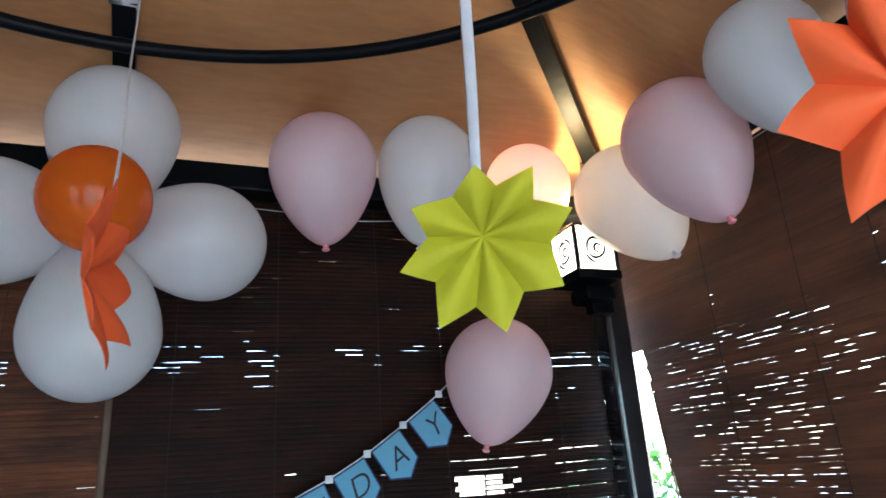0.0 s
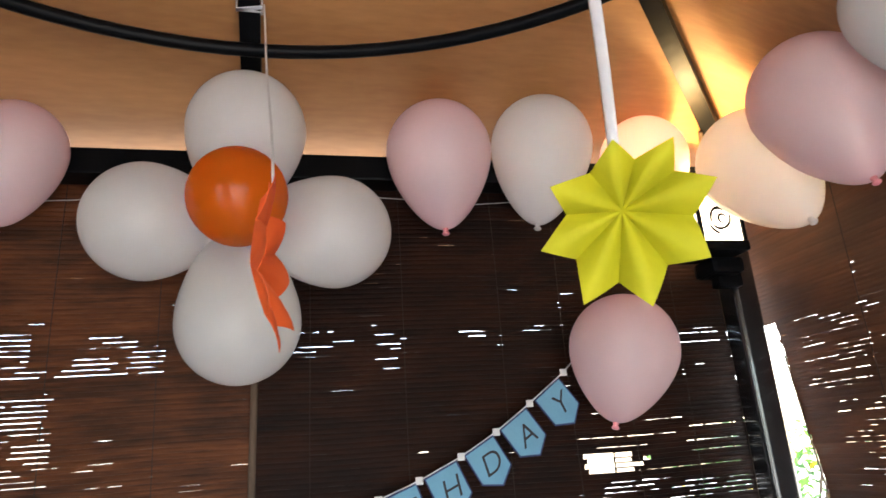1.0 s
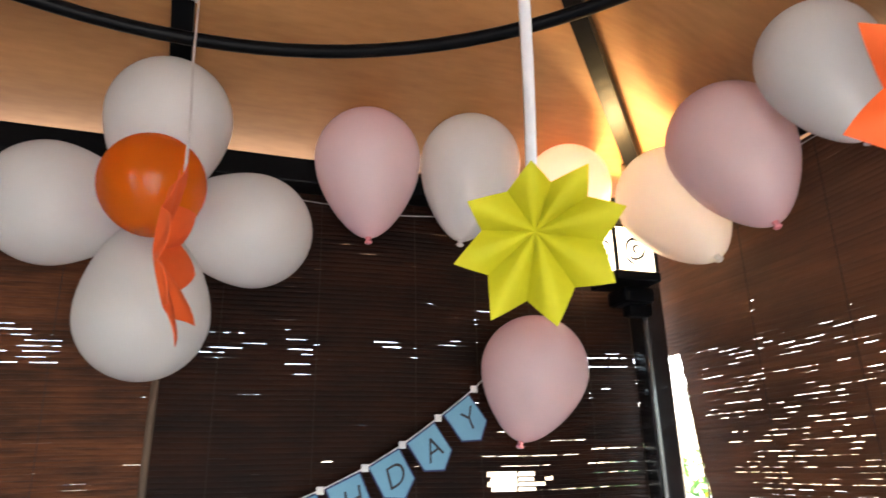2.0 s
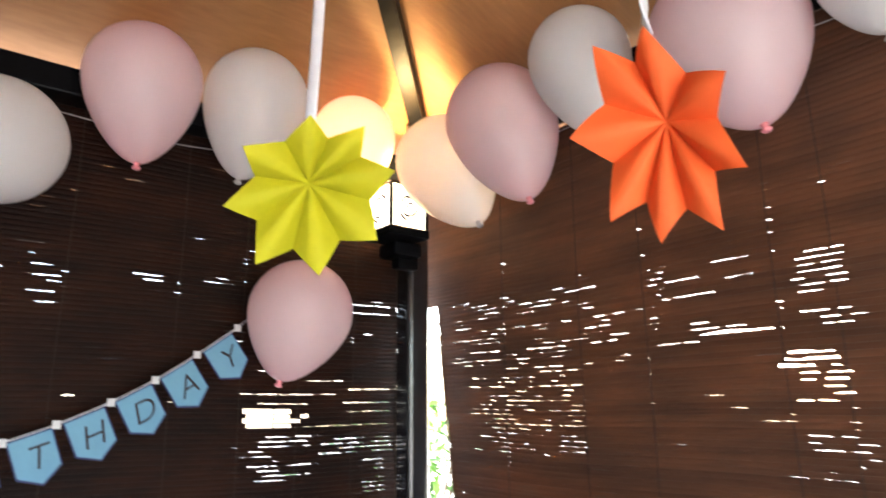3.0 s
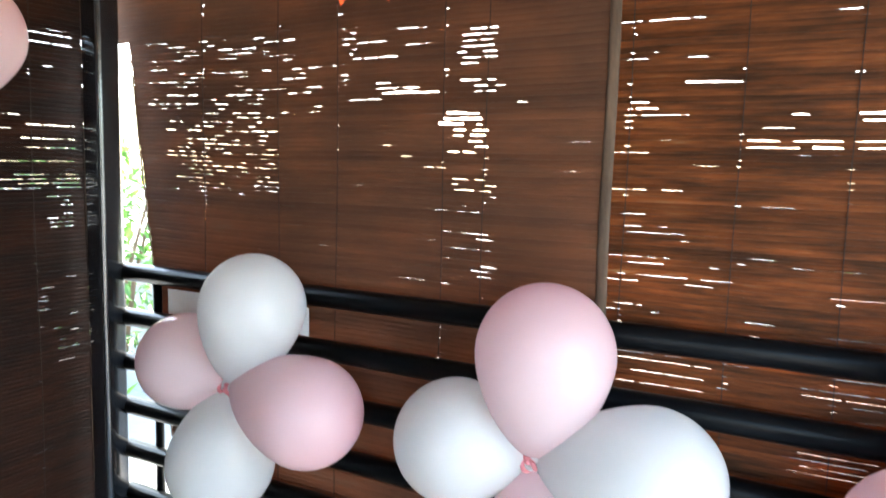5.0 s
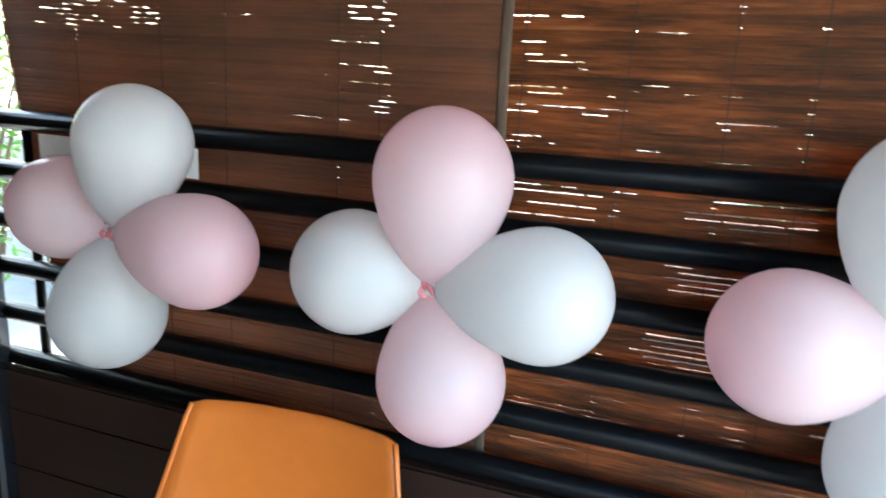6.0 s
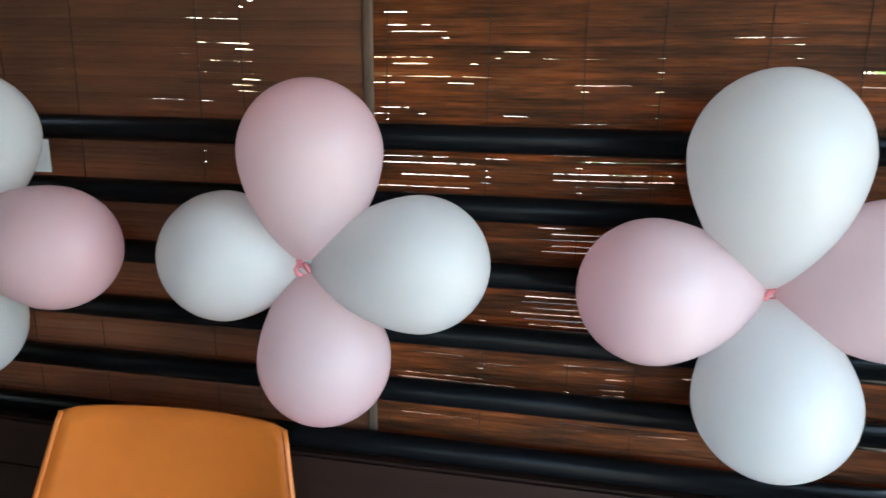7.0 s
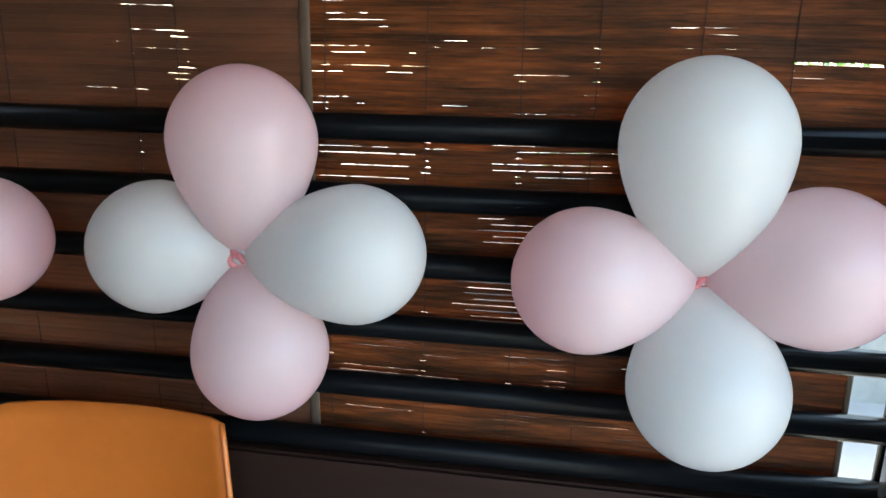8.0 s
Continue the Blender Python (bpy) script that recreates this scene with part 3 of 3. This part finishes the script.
# ---- balloons ----
def balloon_profile(dia, length):
    """Neck at z 0, crown at z = length."""
    r = dia / 2
    pts = [(0.0, -0.010), (0.006, -0.0105), (0.0075, -0.007), (0.004, -0.003), (0.0045, 0.002)]
    centre = length - r * 1.02
    for i in range(1, 36):
        a = math.pi * i / 36
        z = centre - math.cos(a) * (r * 1.02 if a > math.pi / 2 else centre - 0.002)
        rad = r * math.sin(a)
        if a < math.pi / 2:
            f = (centre - z) / max(1e-6, centre - 0.002)
            rad = r * ((1 - f ** 2) ** 0.5) * (1 - 0.30 * f ** 1.6)
            rad = max(rad, 0.0048)
        pts.append((rad, z))
    pts.append((0.0, length))
    return pts


def balloon(knot, centre, dia, mat, label, group, neck=None):
    knot, centre = Vector(knot), Vector(centre)
    axis = centre - knot
    length = axis.length + dia / 2 * 1.02
    root = new("balloon", to_mesh("balloon", lathe(balloon_profile(dia, length)[4:]), mat, True))
    root.matrix_world = Matrix.Translation(knot) @ axis.to_track_quat("Z", "Y").to_matrix().to_4x4()
    tagged(root, label, "balloon", group)
    knot_bm = lathe([(0.0, -0.011), (0.0055, -0.0115), (0.0085, -0.0085), (0.006, -0.005), (0.0042, -0.003), (0.0062, -0.0005), (0.0062, 0.003), (0.0045, 0.005), (0.0, 0.006)], 16)
    part("knot", knot_bm, neck or mat, root, "", True)
    return root


GARLAND, FLOWER, CLUSTER = "hanging garland balloons", "balloon flower", "railing balloon clusters"
GARLAND_PLACES = [  # colour, knot, middle, width
    ("p", (-0.565, 1.313, 2.073), (-0.550, 1.313, 2.230), 0.184),
    ("p", (0.278, 1.313, 2.074), (0.275, 1.313, 2.253), 0.228),
    ("w", (0.484, 1.313, 2.087), (0.515, 1.313, 2.278), 0.228),
    ("p", (0.784, 1.333, 2.104), (0.778, 1.333, 2.261), 0.207),
    ("w", (0.911, 1.021, 1.995), (0.911, 1.138, 2.168), 0.227),
    ("p", (0.931, 0.886, 2.018), (0.931, 0.962, 2.218), 0.244),
    ("w", (0.931, 0.683, 2.086), (0.931, 0.736, 2.267), 0.199),
    ("p", (0.931, 0.395, 2.005), (0.931, 0.436, 2.174), 0.246),
    ("w", (0.931, 0.217, 2.073), (0.931, 0.222, 2.187), 0.159),
    ("p", (0.601, 1.313, 1.661), (0.643, 1.313, 1.811), 0.228),
]
FLOWER_PLACES = [  # colour, knot, middle, width
    ("w", (-0.141, 1.293, 2.078), (-0.125, 1.253, 2.256), 0.230),
    ("w", (-0.143, 1.293, 2.078), (-0.299, 1.253, 2.064), 0.218),
    ("w", (-0.137, 1.293, 2.078), (0.041, 1.253, 2.046), 0.217),
    ("w", (-0.140, 1.293, 2.076), (-0.131, 1.253, 1.873), 0.221),
    ("o", (-0.128, 1.253, 2.063), (-0.127, 1.093, 2.051), 0.165),
]
CLUSTER_PLACES = [  # colour, knot, middle, width
    ("w", (0.941, 0.893, 1.105), (0.901, 0.809, 1.287), 0.212),
    ("p", (0.941, 0.893, 1.105), (0.941, 1.041, 1.132), 0.215),
    ("w", (0.941, 0.893, 1.105), (0.941, 0.941, 0.918), 0.234),
    ("p", (0.941, 0.893, 1.105), (0.891, 0.662, 1.097), 0.215),
    ("p", (0.941, 0.215, 1.086), (0.921, 0.200, 1.273), 0.230),
    ("w", (0.941, 0.215, 1.086), (0.921, 0.355, 1.095), 0.221),
    ("w", (0.941, 0.215, 1.086), (0.921, 0.022, 1.102), 0.222),
    ("p", (0.941, 0.215, 1.086), (0.921, 0.186, 0.926), 0.225),
    ("w", (0.971, -0.507, 1.087), (0.921, -0.488, 1.291), 0.239),
    ("p", (0.971, -0.507, 1.087), (0.921, -0.338, 1.084), 0.222),
    ("w", (0.971, -0.507, 1.087), (0.921, -0.527, 0.926), 0.237),
    ("p", (0.971, -0.507, 1.087), (0.931, -0.663, 1.120), 0.235),
]
BALLOONS = [(c, gp, *rest) for gp, places in ((GARLAND, GARLAND_PLACES), (FLOWER, FLOWER_PLACES), (CLUSTER, CLUSTER_PLACES)) for c, *rest in places]
STYLE = {"w": (WHITE_LATEX, WHITE_LATEX, "white"), "p": (PINK_LATEX, PINK_DEEP, "pale pink"), "o": (ORANGE_LATEX, ORANGE_LATEX, "bright orange")}
WHERE = {GARLAND: "latex balloon hanging knot down under the eaves", FLOWER: "latex balloon in a hanging balloon flower", CLUSTER: "latex balloon tied in a four-petal cluster on the railing"}
for code, group, knot, centre, dia in BALLOONS:
    mat, neck, word = STYLE[code]
    balloon(knot, centre, dia, mat, f"{word} {WHERE[group]}", group, neck)

def tie(at):
    """The twisted necks where four balloons are knotted together."""
    root = thing("balloon_tie", "pink and white knotted balloon necks on the railing", "balloon knot", "balloon ties", at=at)
    rng = random.Random(int(at[1] * 100))
    for k, mat in enumerate((PINK_DEEP, WHITE_LATEX, PINK_DEEP, WHITE_LATEX, PINK_DEEP)):
        c = Vector((-0.028 - 0.008 * rng.random(), rng.uniform(-0.009, 0.009), rng.uniform(-0.009, 0.009)))
        pts = [c + Vector((0.004 * math.cos(a * 2 + k), 0.0105 * math.cos(a + k), 0.0105 * math.sin(a + k))) for a in np.linspace(0, 5.2, 14)]
        part("neck", tube(pts, 0.0046, 7), mat, root, "", True)
    return root


for knot in sorted({tuple(k) for c, gp, k, ce, d in BALLOONS if gp == CLUSTER}):
    tie(knot)

# thin cord that carries the garland along both eaves
cord_pts = [Vector((WEST + 0.06, YA - 0.06, 2.20)), Vector((-0.56, YA - 0.05, 2.16)), Vector((0.0, YA - 0.05, 2.19)), Vector((0.38, YA - 0.05, 2.17)), Vector((0.80, YA - 0.06, 2.20)), Vector((PX - 0.034, PY - 0.034, 2.22)),
            Vector((XB - 0.075, 1.00, 2.17)), Vector((XB - 0.075, 0.62, 2.18)), Vector((XB - 0.075, 0.20, 2.16)), Vector((XB - 0.075, SOUTH + 0.06, 2.20))]
cord = part("garland_cord", tube(cord_pts, 0.0010, 6), THREAD)
tagged(cord, "thin white cord carrying the balloon garland", "cord")
# ---- folded paper flowers on ribbons ----
def paper_flower(centre, normal, tips, mat, ribbon_top, ribbon_width, label, relief=1.0, cup=0.0, seed=1):
    """Eight folded petals, each a tip (angle in degrees, length); sharp valleys run from the middle to the notches
    and a soft ridge to each tip; cup lifts the rim. A sheet with two sides, on a ribbon."""
    root = thing("paper_flower", label, "paper decoration", "paper flowers", at=centre)
    quat = Vector(normal).to_track_quat("Z", "Y").to_matrix().to_4x4()
    rng = random.Random(seed)
    tips = sorted(tips)
    count = len(tips)
    radius = sum(r for _, r in tips) / count
    notches = []
    for k in range(count):
        (a0, r0), (a1, r1) = tips[k], tips[(k + 1) % count]
        a1 += 360 if k == count - 1 else 0
        wide = max(0.0, (a1 - a0) - 50) / 50
        notches.append((radians((a0 + a1) / 2), min(r0, r1) * (0.745 - 0.12 * wide)))
    lifts = [rng.uniform(-0.008, 0.010) for _ in range(count)]
    rad, ang = 8, 8
    bm = bmesh.new()
    sides = []
    for off in (0.0, -0.0008):
        grid, shared = {}, {}
        for k in range(count):
            at, length = radians(tips[k][0]), tips[k][1]
            tip = Vector((length * math.cos(at), length * math.sin(at)))
            feet = [Vector((r * math.cos(a), r * math.sin(a))) for a, r in (notches[k - 1], notches[k])]
            for j in range(rad + 1):
                f = j / rad
                for i in range(ang + 1):
                    w = -1 + 2 * i / ang
                    rim = feet[0 if w < 0 else 1].lerp(tip, 1 - abs(w) ** 0.95)
                    p = rim * f
                    valley = -0.020 + 0.013 * f
                    crest = 0.026 * math.sin(min(1.0, f * 1.1) * math.pi * 0.60) * (1 - abs(w) ** 1.9)
                    z = (valley + crest + lifts[k] * f * f * (1 - abs(w))) * relief - 0.004 * relief + cup * f ** 1.3 + off
                    key = (0,) if j == 0 else ((k + 1) % count, 0, j) if i == ang else (k, i, j)
                    if key not in shared:
                        shared[key] = bm.verts.new((p.x, p.y, z))
                    grid[k, i, j] = shared[key]
        sides.append(grid)
        for k in range(count):
            for j in range(rad):
                for i in range(ang):
                    bm.faces.new(list(dict.fromkeys([grid[k, i, j], grid[k, i + 1, j], grid[k, i + 1, j + 1], grid[k, i, j + 1]])))
        for k in range(count):
            for j in range(rad):
                bm.edges.get((grid[k, 0, j], grid[k, 0, j + 1])).smooth = False
    for k in range(count):
        for i in range(ang):
            a0, a1 = sides[0][k, i, rad], sides[0][k, i + 1, rad]
            b0, b1 = sides[1][k, i, rad], sides[1][k, i + 1, rad]
            bm.faces.new((a0, a1, b1, b0))
            for pair in ((a0, a1), (b0, b1)):
                bm.edges.get(pair).smooth = False
    part("petals", bm, mat, root, "", True).matrix_local = quat
    top = Vector(ribbon_top) - Vector(centre)
    at, length = max(tips, key=lambda t: math.sin(radians(t[0])) * t[1])
    start = quat @ Vector((0.90 * length * math.cos(radians(at)), 0.90 * length * math.sin(radians(at)), 0.010 * relief + cup * 0.85))
    pts = []
    for i in range(25):
        f = i / 24
        p = start.lerp(top, f)
        p.x += 0.0015 * math.sin(9 * f) * (1 - f)
        pts.append(p)
    part("ribbon", tube(pts, ribbon_width / 2, 8, False, 0.25), RIBBON if ribbon_width > 0.005 else THREAD, root, "", True)
    return root


YELLOW_TIPS = [(49, 0.086), (12, 0.093), (-37, 0.0955), (-81.5, 0.099), (-120.5, 0.102), (-162, 0.092), (153, 0.077), (91, 0.072)]
ORANGE_TIPS = [(123, 0.088), (92, 0.077), (22, 0.060), (-42, 0.083), (-70, 0.108), (-97, 0.106), (-121, 0.096), (-177, 0.076)]
SIDE_TIPS = [(90, 0.090), (134, 0.080), (181, 0.088), (226, 0.083), (268, 0.088), (317, 0.082), (3, 0.086), (47, 0.080)]
paper_flower((0.286, 0.590, 1.833), (-0.42, -0.84, -0.34), YELLOW_TIPS, YELLOW_PAPER, (0.306, 0.592, 2.625), 0.014, "yellow folded paper flower hanging on a white ribbon", 0.85)
paper_flower((0.441, 0.255, 1.830), (-0.913, -0.355, -0.203), ORANGE_TIPS, ORANGE_PAPER, (0.443, 0.255, 2.60), 0.013, "orange folded paper flower hanging on a white ribbon", 0.80, 0.0, 2)
paper_flower((-0.068, 0.640, 1.795), (0.99, -0.13, 0.05), SIDE_TIPS, ORANGE_PAPER, (-0.089, 1.091, 2.432), 0.003, "orange folded paper flower hanging edge-on from a thin ribbon", 0.48, 0.009, 3)

# a white ribbon wound round the rafter, from which the thin thread hangs
knot_bm = bmesh.new()
for k, lean in enumerate((-0.006, 0.004)):
    loop = [(-0.022, 0.0), (-0.022, -0.040), (0.022, -0.040), (0.022, 0.0)]
    rings = [[knot_bm.verts.new((x * g, dy + lean * x / 0.022, z - (0.0012 if g > 1 else 0.0))) for dy in (-0.006 + 0.008 * k, 0.004 + 0.008 * k)] for g in (1.0, 1.06) for x, z in loop]
    for i in range(3):
        for a, b in ((rings[i], rings[i + 1]), (rings[i + 5], rings[i + 4])):
            knot_bm.faces.new((a[0], b[0], b[1], a[1]))
    for i in range(3):
        for e in (0, 1):
            knot_bm.faces.new((rings[i][e], rings[i + 1][e], rings[i + 5][e], rings[i + 4][e]))
ribbon_tie = part("ribbon_tie", knot_bm, RIBBON)
ribbon_tie.location = (-0.115, 1.093, 2.462)
tagged(ribbon_tie, "white ribbon wound round the black rafter", "ribbon")

# ---- banner ----
def text_mesh(body, size, shear):
    cu = bpy.data.curves.new("letter", "FONT")
    cu.body, cu.size, cu.shear, cu.extrude, cu.align_x, cu.align_y = body, size, shear, 0.0004, "CENTER", "CENTER"
    cu.offset = -0.0005
    tmp = bpy.data.objects.new("tmp", cu)
    me = bpy.data.meshes.new_from_object(tmp)
    bpy.data.objects.remove(tmp)
    return me


def pennant(w, h, thick, y):
    bm = bmesh.new()
    shape = [(-w / 2, 0), (w / 2, 0), (w / 2, -h * 0.74), (0, -h), (-w / 2, -h * 0.74)]
    a = [bm.verts.new((x, y, z)) for x, z in shape]
    b = [bm.verts.new((x, y + thick, z)) for x, z in shape]
    bm.faces.new(a)
    bm.faces.new(b)
    for i in range(5):
        bm.faces.new((a[i], a[(i + 1) % 5], b[(i + 1) % 5], b[i]))
    return bm


banner = thing("paper_banner", "string banner of pale blue card pennants with black letters", "banner", at=(0.50, YA - 0.05, 1.71))
TABS = [(0.537, 1.779), (0.453, 1.717), (0.374, 1.663), (0.296, 1.619), (0.208, 1.579), (0.126, 1.549), (0.030, 1.520)]
BX, BZ = 0.50, 1.71
for (x1, z1), (x0, z0), letter in zip(TABS, TABS[1:], "YADHTR"):
    ang = math.atan2(z1 - z0, x1 - x0)
    m = Matrix.Translation(((x0 + x1) / 2 - BX, -0.002, (z0 + z1) / 2 - 0.002 - BZ)) @ Matrix.Rotation(-ang, 4, "Y")
    flag = part("pennant", pennant(0.076, 0.094, 0.001, 0.0), FLAG_EDGE, banner)
    flag.matrix_local = m
    part("face", pennant(0.070, 0.087, 0.0006, -0.0009), FLAG_BLUE, flag).location = (0, 0, -0.003)
    lt = new("letter", finish(text_mesh(letter, 0.062, 0.25), INK))
    lt.parent = flag
    lt.matrix_local = Matrix.Translation((0, -0.0018, -0.045)) @ Matrix.Rotation(math.pi / 2, 4, "X")
for x, z in TABS:
    part("tab", box((x - BX - 0.0075, -0.006, z - BZ - 0.0075), (x - BX + 0.0075, -0.0035, z - BZ + 0.0075), 0.001), CARD, banner)
pts = [(TABS[0][0] + 0.11 - BX, 0.0, TABS[0][1] + 0.10 - BZ)] + [(x - BX, -0.001, z - BZ) for x, z in TABS]
part("string", tube(pts, 0.0035, 6, False, 0.4), RIBBON, banner, "", True)

# ---- lantern on the corner post ----
lantern = thing("wall_lantern", "black metal wall lantern with lit cut-out glass panels", "lamp", at=(LX, LY, LZ))
LW = 0.053
part("base", box((-LW - 0.006, -LW - 0.006, -0.022), (LW + 0.006, LW + 0.006, 0.0), 0.004), BLACK, lantern)
bm = bmesh.new()
add_box(bm, (-0.012, -0.012, -0.060), (0.072, 0.068, -0.0225), 0.012)
add_box(bm, (0.02, 0.02, -0.085), (PX - LX - 0.025, PY - LY - 0.025, -0.050), 0.008)
part("bracket", bm, BLACK, lantern)
for sx in (-1, 1):
    for sy in (-1, 1):
        part("frame_bar", box((sx * LW - 0.004, sy * LW - 0.004, 0.0005), (sx * LW + 0.004, sy * LW + 0.004, 0.108), 0.001), BLACK, lantern)


def rose(bm, s):
    """Flat scrolls like a cut-out rose in the xz plane."""
    for k, (r0, a0, a1) in enumerate(((0.010, 0, 300), (0.019, 40, 170), (0.019, 200, 330), (0.029, 90, 215), (0.029, 250, 380), (0.038, 20, 80), (0.038, 200, 260))):
        steps = 14
        prev = None
        for i in range(steps + 1):
            a = radians(a0 + (a1 - a0) * i / steps)
            w = 0.0027 * math.sin(math.pi * i / steps) + 0.0006
            vs = [bm.verts.new((s * (rr * math.cos(a) + 0.006 * math.cos(2.1 * k)), yy, rr * math.sin(a) + 0.006 * math.sin(2.1 * k))) for rr in (r0 - w, r0 + w) for yy in (0, 0.001)]
            if prev:
                for x, y in ((0, 2), (2, 3), (3, 1), (1, 0)):
                    bm.faces.new((prev[x], prev[y], vs[y], vs[x]))
            prev = vs


for q in range(4):
    m = Matrix.Rotation(q * math.pi / 2, 4, "Z")
    pane = part("pane", box((-LW + 0.004, -LW + 0.0012, 0.002), (LW - 0.004, -LW + 0.003, 0.104)), LAMP_GLASS, lantern)
    pane.matrix_local = m
    bm = bmesh.new()
    rose(bm, 1)
    bmesh.ops.translate(bm, verts=bm.verts, vec=(0, -LW - 0.0005, 0.053))
    part("scrollwork", bm, BLACK, pane)
part("cap_rim", lathe([(LW * 1.36, 0.106), (LW * 1.42, 0.109), (LW * 1.36, 0.114), (LW * 1.18, 0.114), (LW * 1.18, 0.106), (LW * 1.36, 0.106)], 4), BLACK, lantern).rotation_euler = (0, 0, math.pi / 4)
conduit = part("lamp_cable", tube([(PX - 0.03, PY - 0.03, 2.04), (PX - 0.05, PY - 0.06, 2.14), (PX - 0.035, PY - 0.05, 2.22), (PX - 0.05, PY - 0.04, 2.30), (PX - 0.08, PY - 0.09, 2.33)], 0.006, 8), TAPE, None, "", True)
tagged(conduit, "brown cable running from the lantern to the rafter", "cable")

# ---- white card strip on the railing ----
tagged(part("paper_strip", box((RX - 0.0265, 0.764, 1.208), (RX - 0.0245, 1.192, 1.270), 0.0005), CARD), "white card strip hung on the pipe railing", "card strip")


# ---- chair ----
def chair(at, turn):
    root = thing("chair", "orange moulded plastic chair with its back to the railing", "chair", at=at)
    root.rotation_euler = (0, 0, radians(turn))
    bm = bmesh.new()
    cols, rws = 17, 12
    grid = {}
    for j in range(rws + 1):
        f = j / rws
        z = 0.42 + 0.365 * f
        half = 0.295 - 0.078 * f
        for i in range(cols + 1):
            s = -1 + 2 * i / cols
            y = half * s
            x = 0.16 + 0.065 * f - (0.085 - 0.055 * f) * abs(s) ** 2.4
            zz = z + 0.004 * (1 - s * s) * f - 0.010 * max(0.0, abs(s) - 0.9) * 10 * max(0.0, f - 0.85) / 0.15 * 0.6
            grid[i, j, 0] = bm.verts.new((x, y, zz))
            grid[i, j, 1] = bm.verts.new((x + 0.007, y * 1.012, zz))
    for side in (0, 1):
        for i in range(cols):
            for j in range(rws):
                bm.faces.new([grid[a, b, side] for a, b in ((i, j), (i + 1, j), (i + 1, j + 1), (i, j + 1))])
    rim = [(i, 0) for i in range(cols)] + [(cols, j) for j in range(rws)] + [(i, rws) for i in range(cols, 0, -1)] + [(0, j) for j in range(rws, 0, -1)]
    for a, b in zip(rim, rim[1:] + rim[:1]):
        bm.faces.new((grid[(*a, 0)], grid[(*b, 0)], grid[(*b, 1)], grid[(*a, 1)]))
    part("backrest", bm, CHAIR, root, "", True)
    edge = []
    for j in range(rws + 1):
        f = j / rws
        edge.append((0.16 + 0.065 * f - (0.085 - 0.055 * f) + 0.003, -(0.295 - 0.078 * f), 0.42 + 0.365 * f - (0.006 if j == rws else 0.0)))
    for s in (-1, 1):
        part("rim", tube([(x, y * s, z) for x, y, z in edge], 0.0055, 10), CHAIR, root, "", True)
    part("seat", box((-0.26, -0.225, 0.415), (0.17, 0.225, 0.44), 0.012), CHAIR, root)
    for lx, ly in ((-0.22, -0.19), (-0.22, 0.19), (0.15, -0.19), (0.15, 0.19)):
        part("leg", tube([(lx * 1.08, ly * 1.08, 0.0), (lx, ly, 0.416)], 0.012, 10), CHROME, root, "", True)
    return root


chair((0.715, 0.474, 0.0), 3)


# ---- outside: shrubs ----
def shrub(x, y, height, spread, count, seed):
    rng = random.Random(seed)
    root = thing("shrub", "green leafy shrub with a few yellow blossoms outside", "shrub", "shrubs outside", at=(x, y, -0.08))
    for k in range(5):
        a = rng.uniform(0, 6.28)
        part("stem", tube([(0.05 * math.cos(a), 0.05 * math.sin(a), 0), (0.3 * spread * math.cos(a), 0.3 * spread * math.sin(a), height * 0.5), (0.6 * spread * math.cos(a + 0.4), 0.6 * spread * math.sin(a + 0.4), height * 0.9)], [0.02, 0.014, 0.005], 6), BARK, root)
    for name, mat, n, size in (("leaves", LEAF, count * 3, 0.05), ("blossoms", BLOSSOM, count // 12, 0.035)):
        verts, faces = [], []
        for i in range(n):
            p = Vector((rng.gauss(0, 0.42), rng.gauss(0, 0.42), 0)) * spread
            p.z = height * (0.25 + 0.75 * rng.random() ** 0.8) * (1 - 0.12 * p.length / spread)
            s = size * rng.uniform(0.6, 1.3)
            m = Matrix.Translation(p) @ Euler((rng.uniform(-1, 1), rng.uniform(-1, 1), rng.uniform(0, 6.28))).to_matrix().to_4x4()
            b = len(verts)
            verts += [m @ Vector(v) * 1.0 for v in ((-s, 0, 0), (0, -s * 0.35, s * 0.12), (s, 0, 0), (0, s * 0.35, s * 0.12))]
            faces.append((b, b + 1, b + 2, b + 3))
        me = bpy.data.meshes.new(name)
        me.from_pydata([tuple(v) for v in verts], [], faces)
        ob = new(name, finish(me, mat))
        ob.parent = root
        tagged(ob, kind="stuff")
    return root


for x, y, h, sp, c, sd in ((2.6, 3.6, 1.9, 0.6, 500, 1), (3.6, -0.9, 1.75, 0.9, 500, 4), (4.4, -2.2, 1.9, 0.9, 500, 6)):
    shrub(x, y, h, sp, c, sd)


garden_wall = thing("garden_wall", "low grey concrete wall across the yard", "wall", at=(3.2, 0.5, -0.08))
part("wall", box((0, -7, 0), (0.15, 7, 0.95)), CONCRETE, garden_wall)
part("coping", box((-0.03, -7, 0.951), (0.18, 7, 1.01), 0.01), CONCRETE, garden_wall)
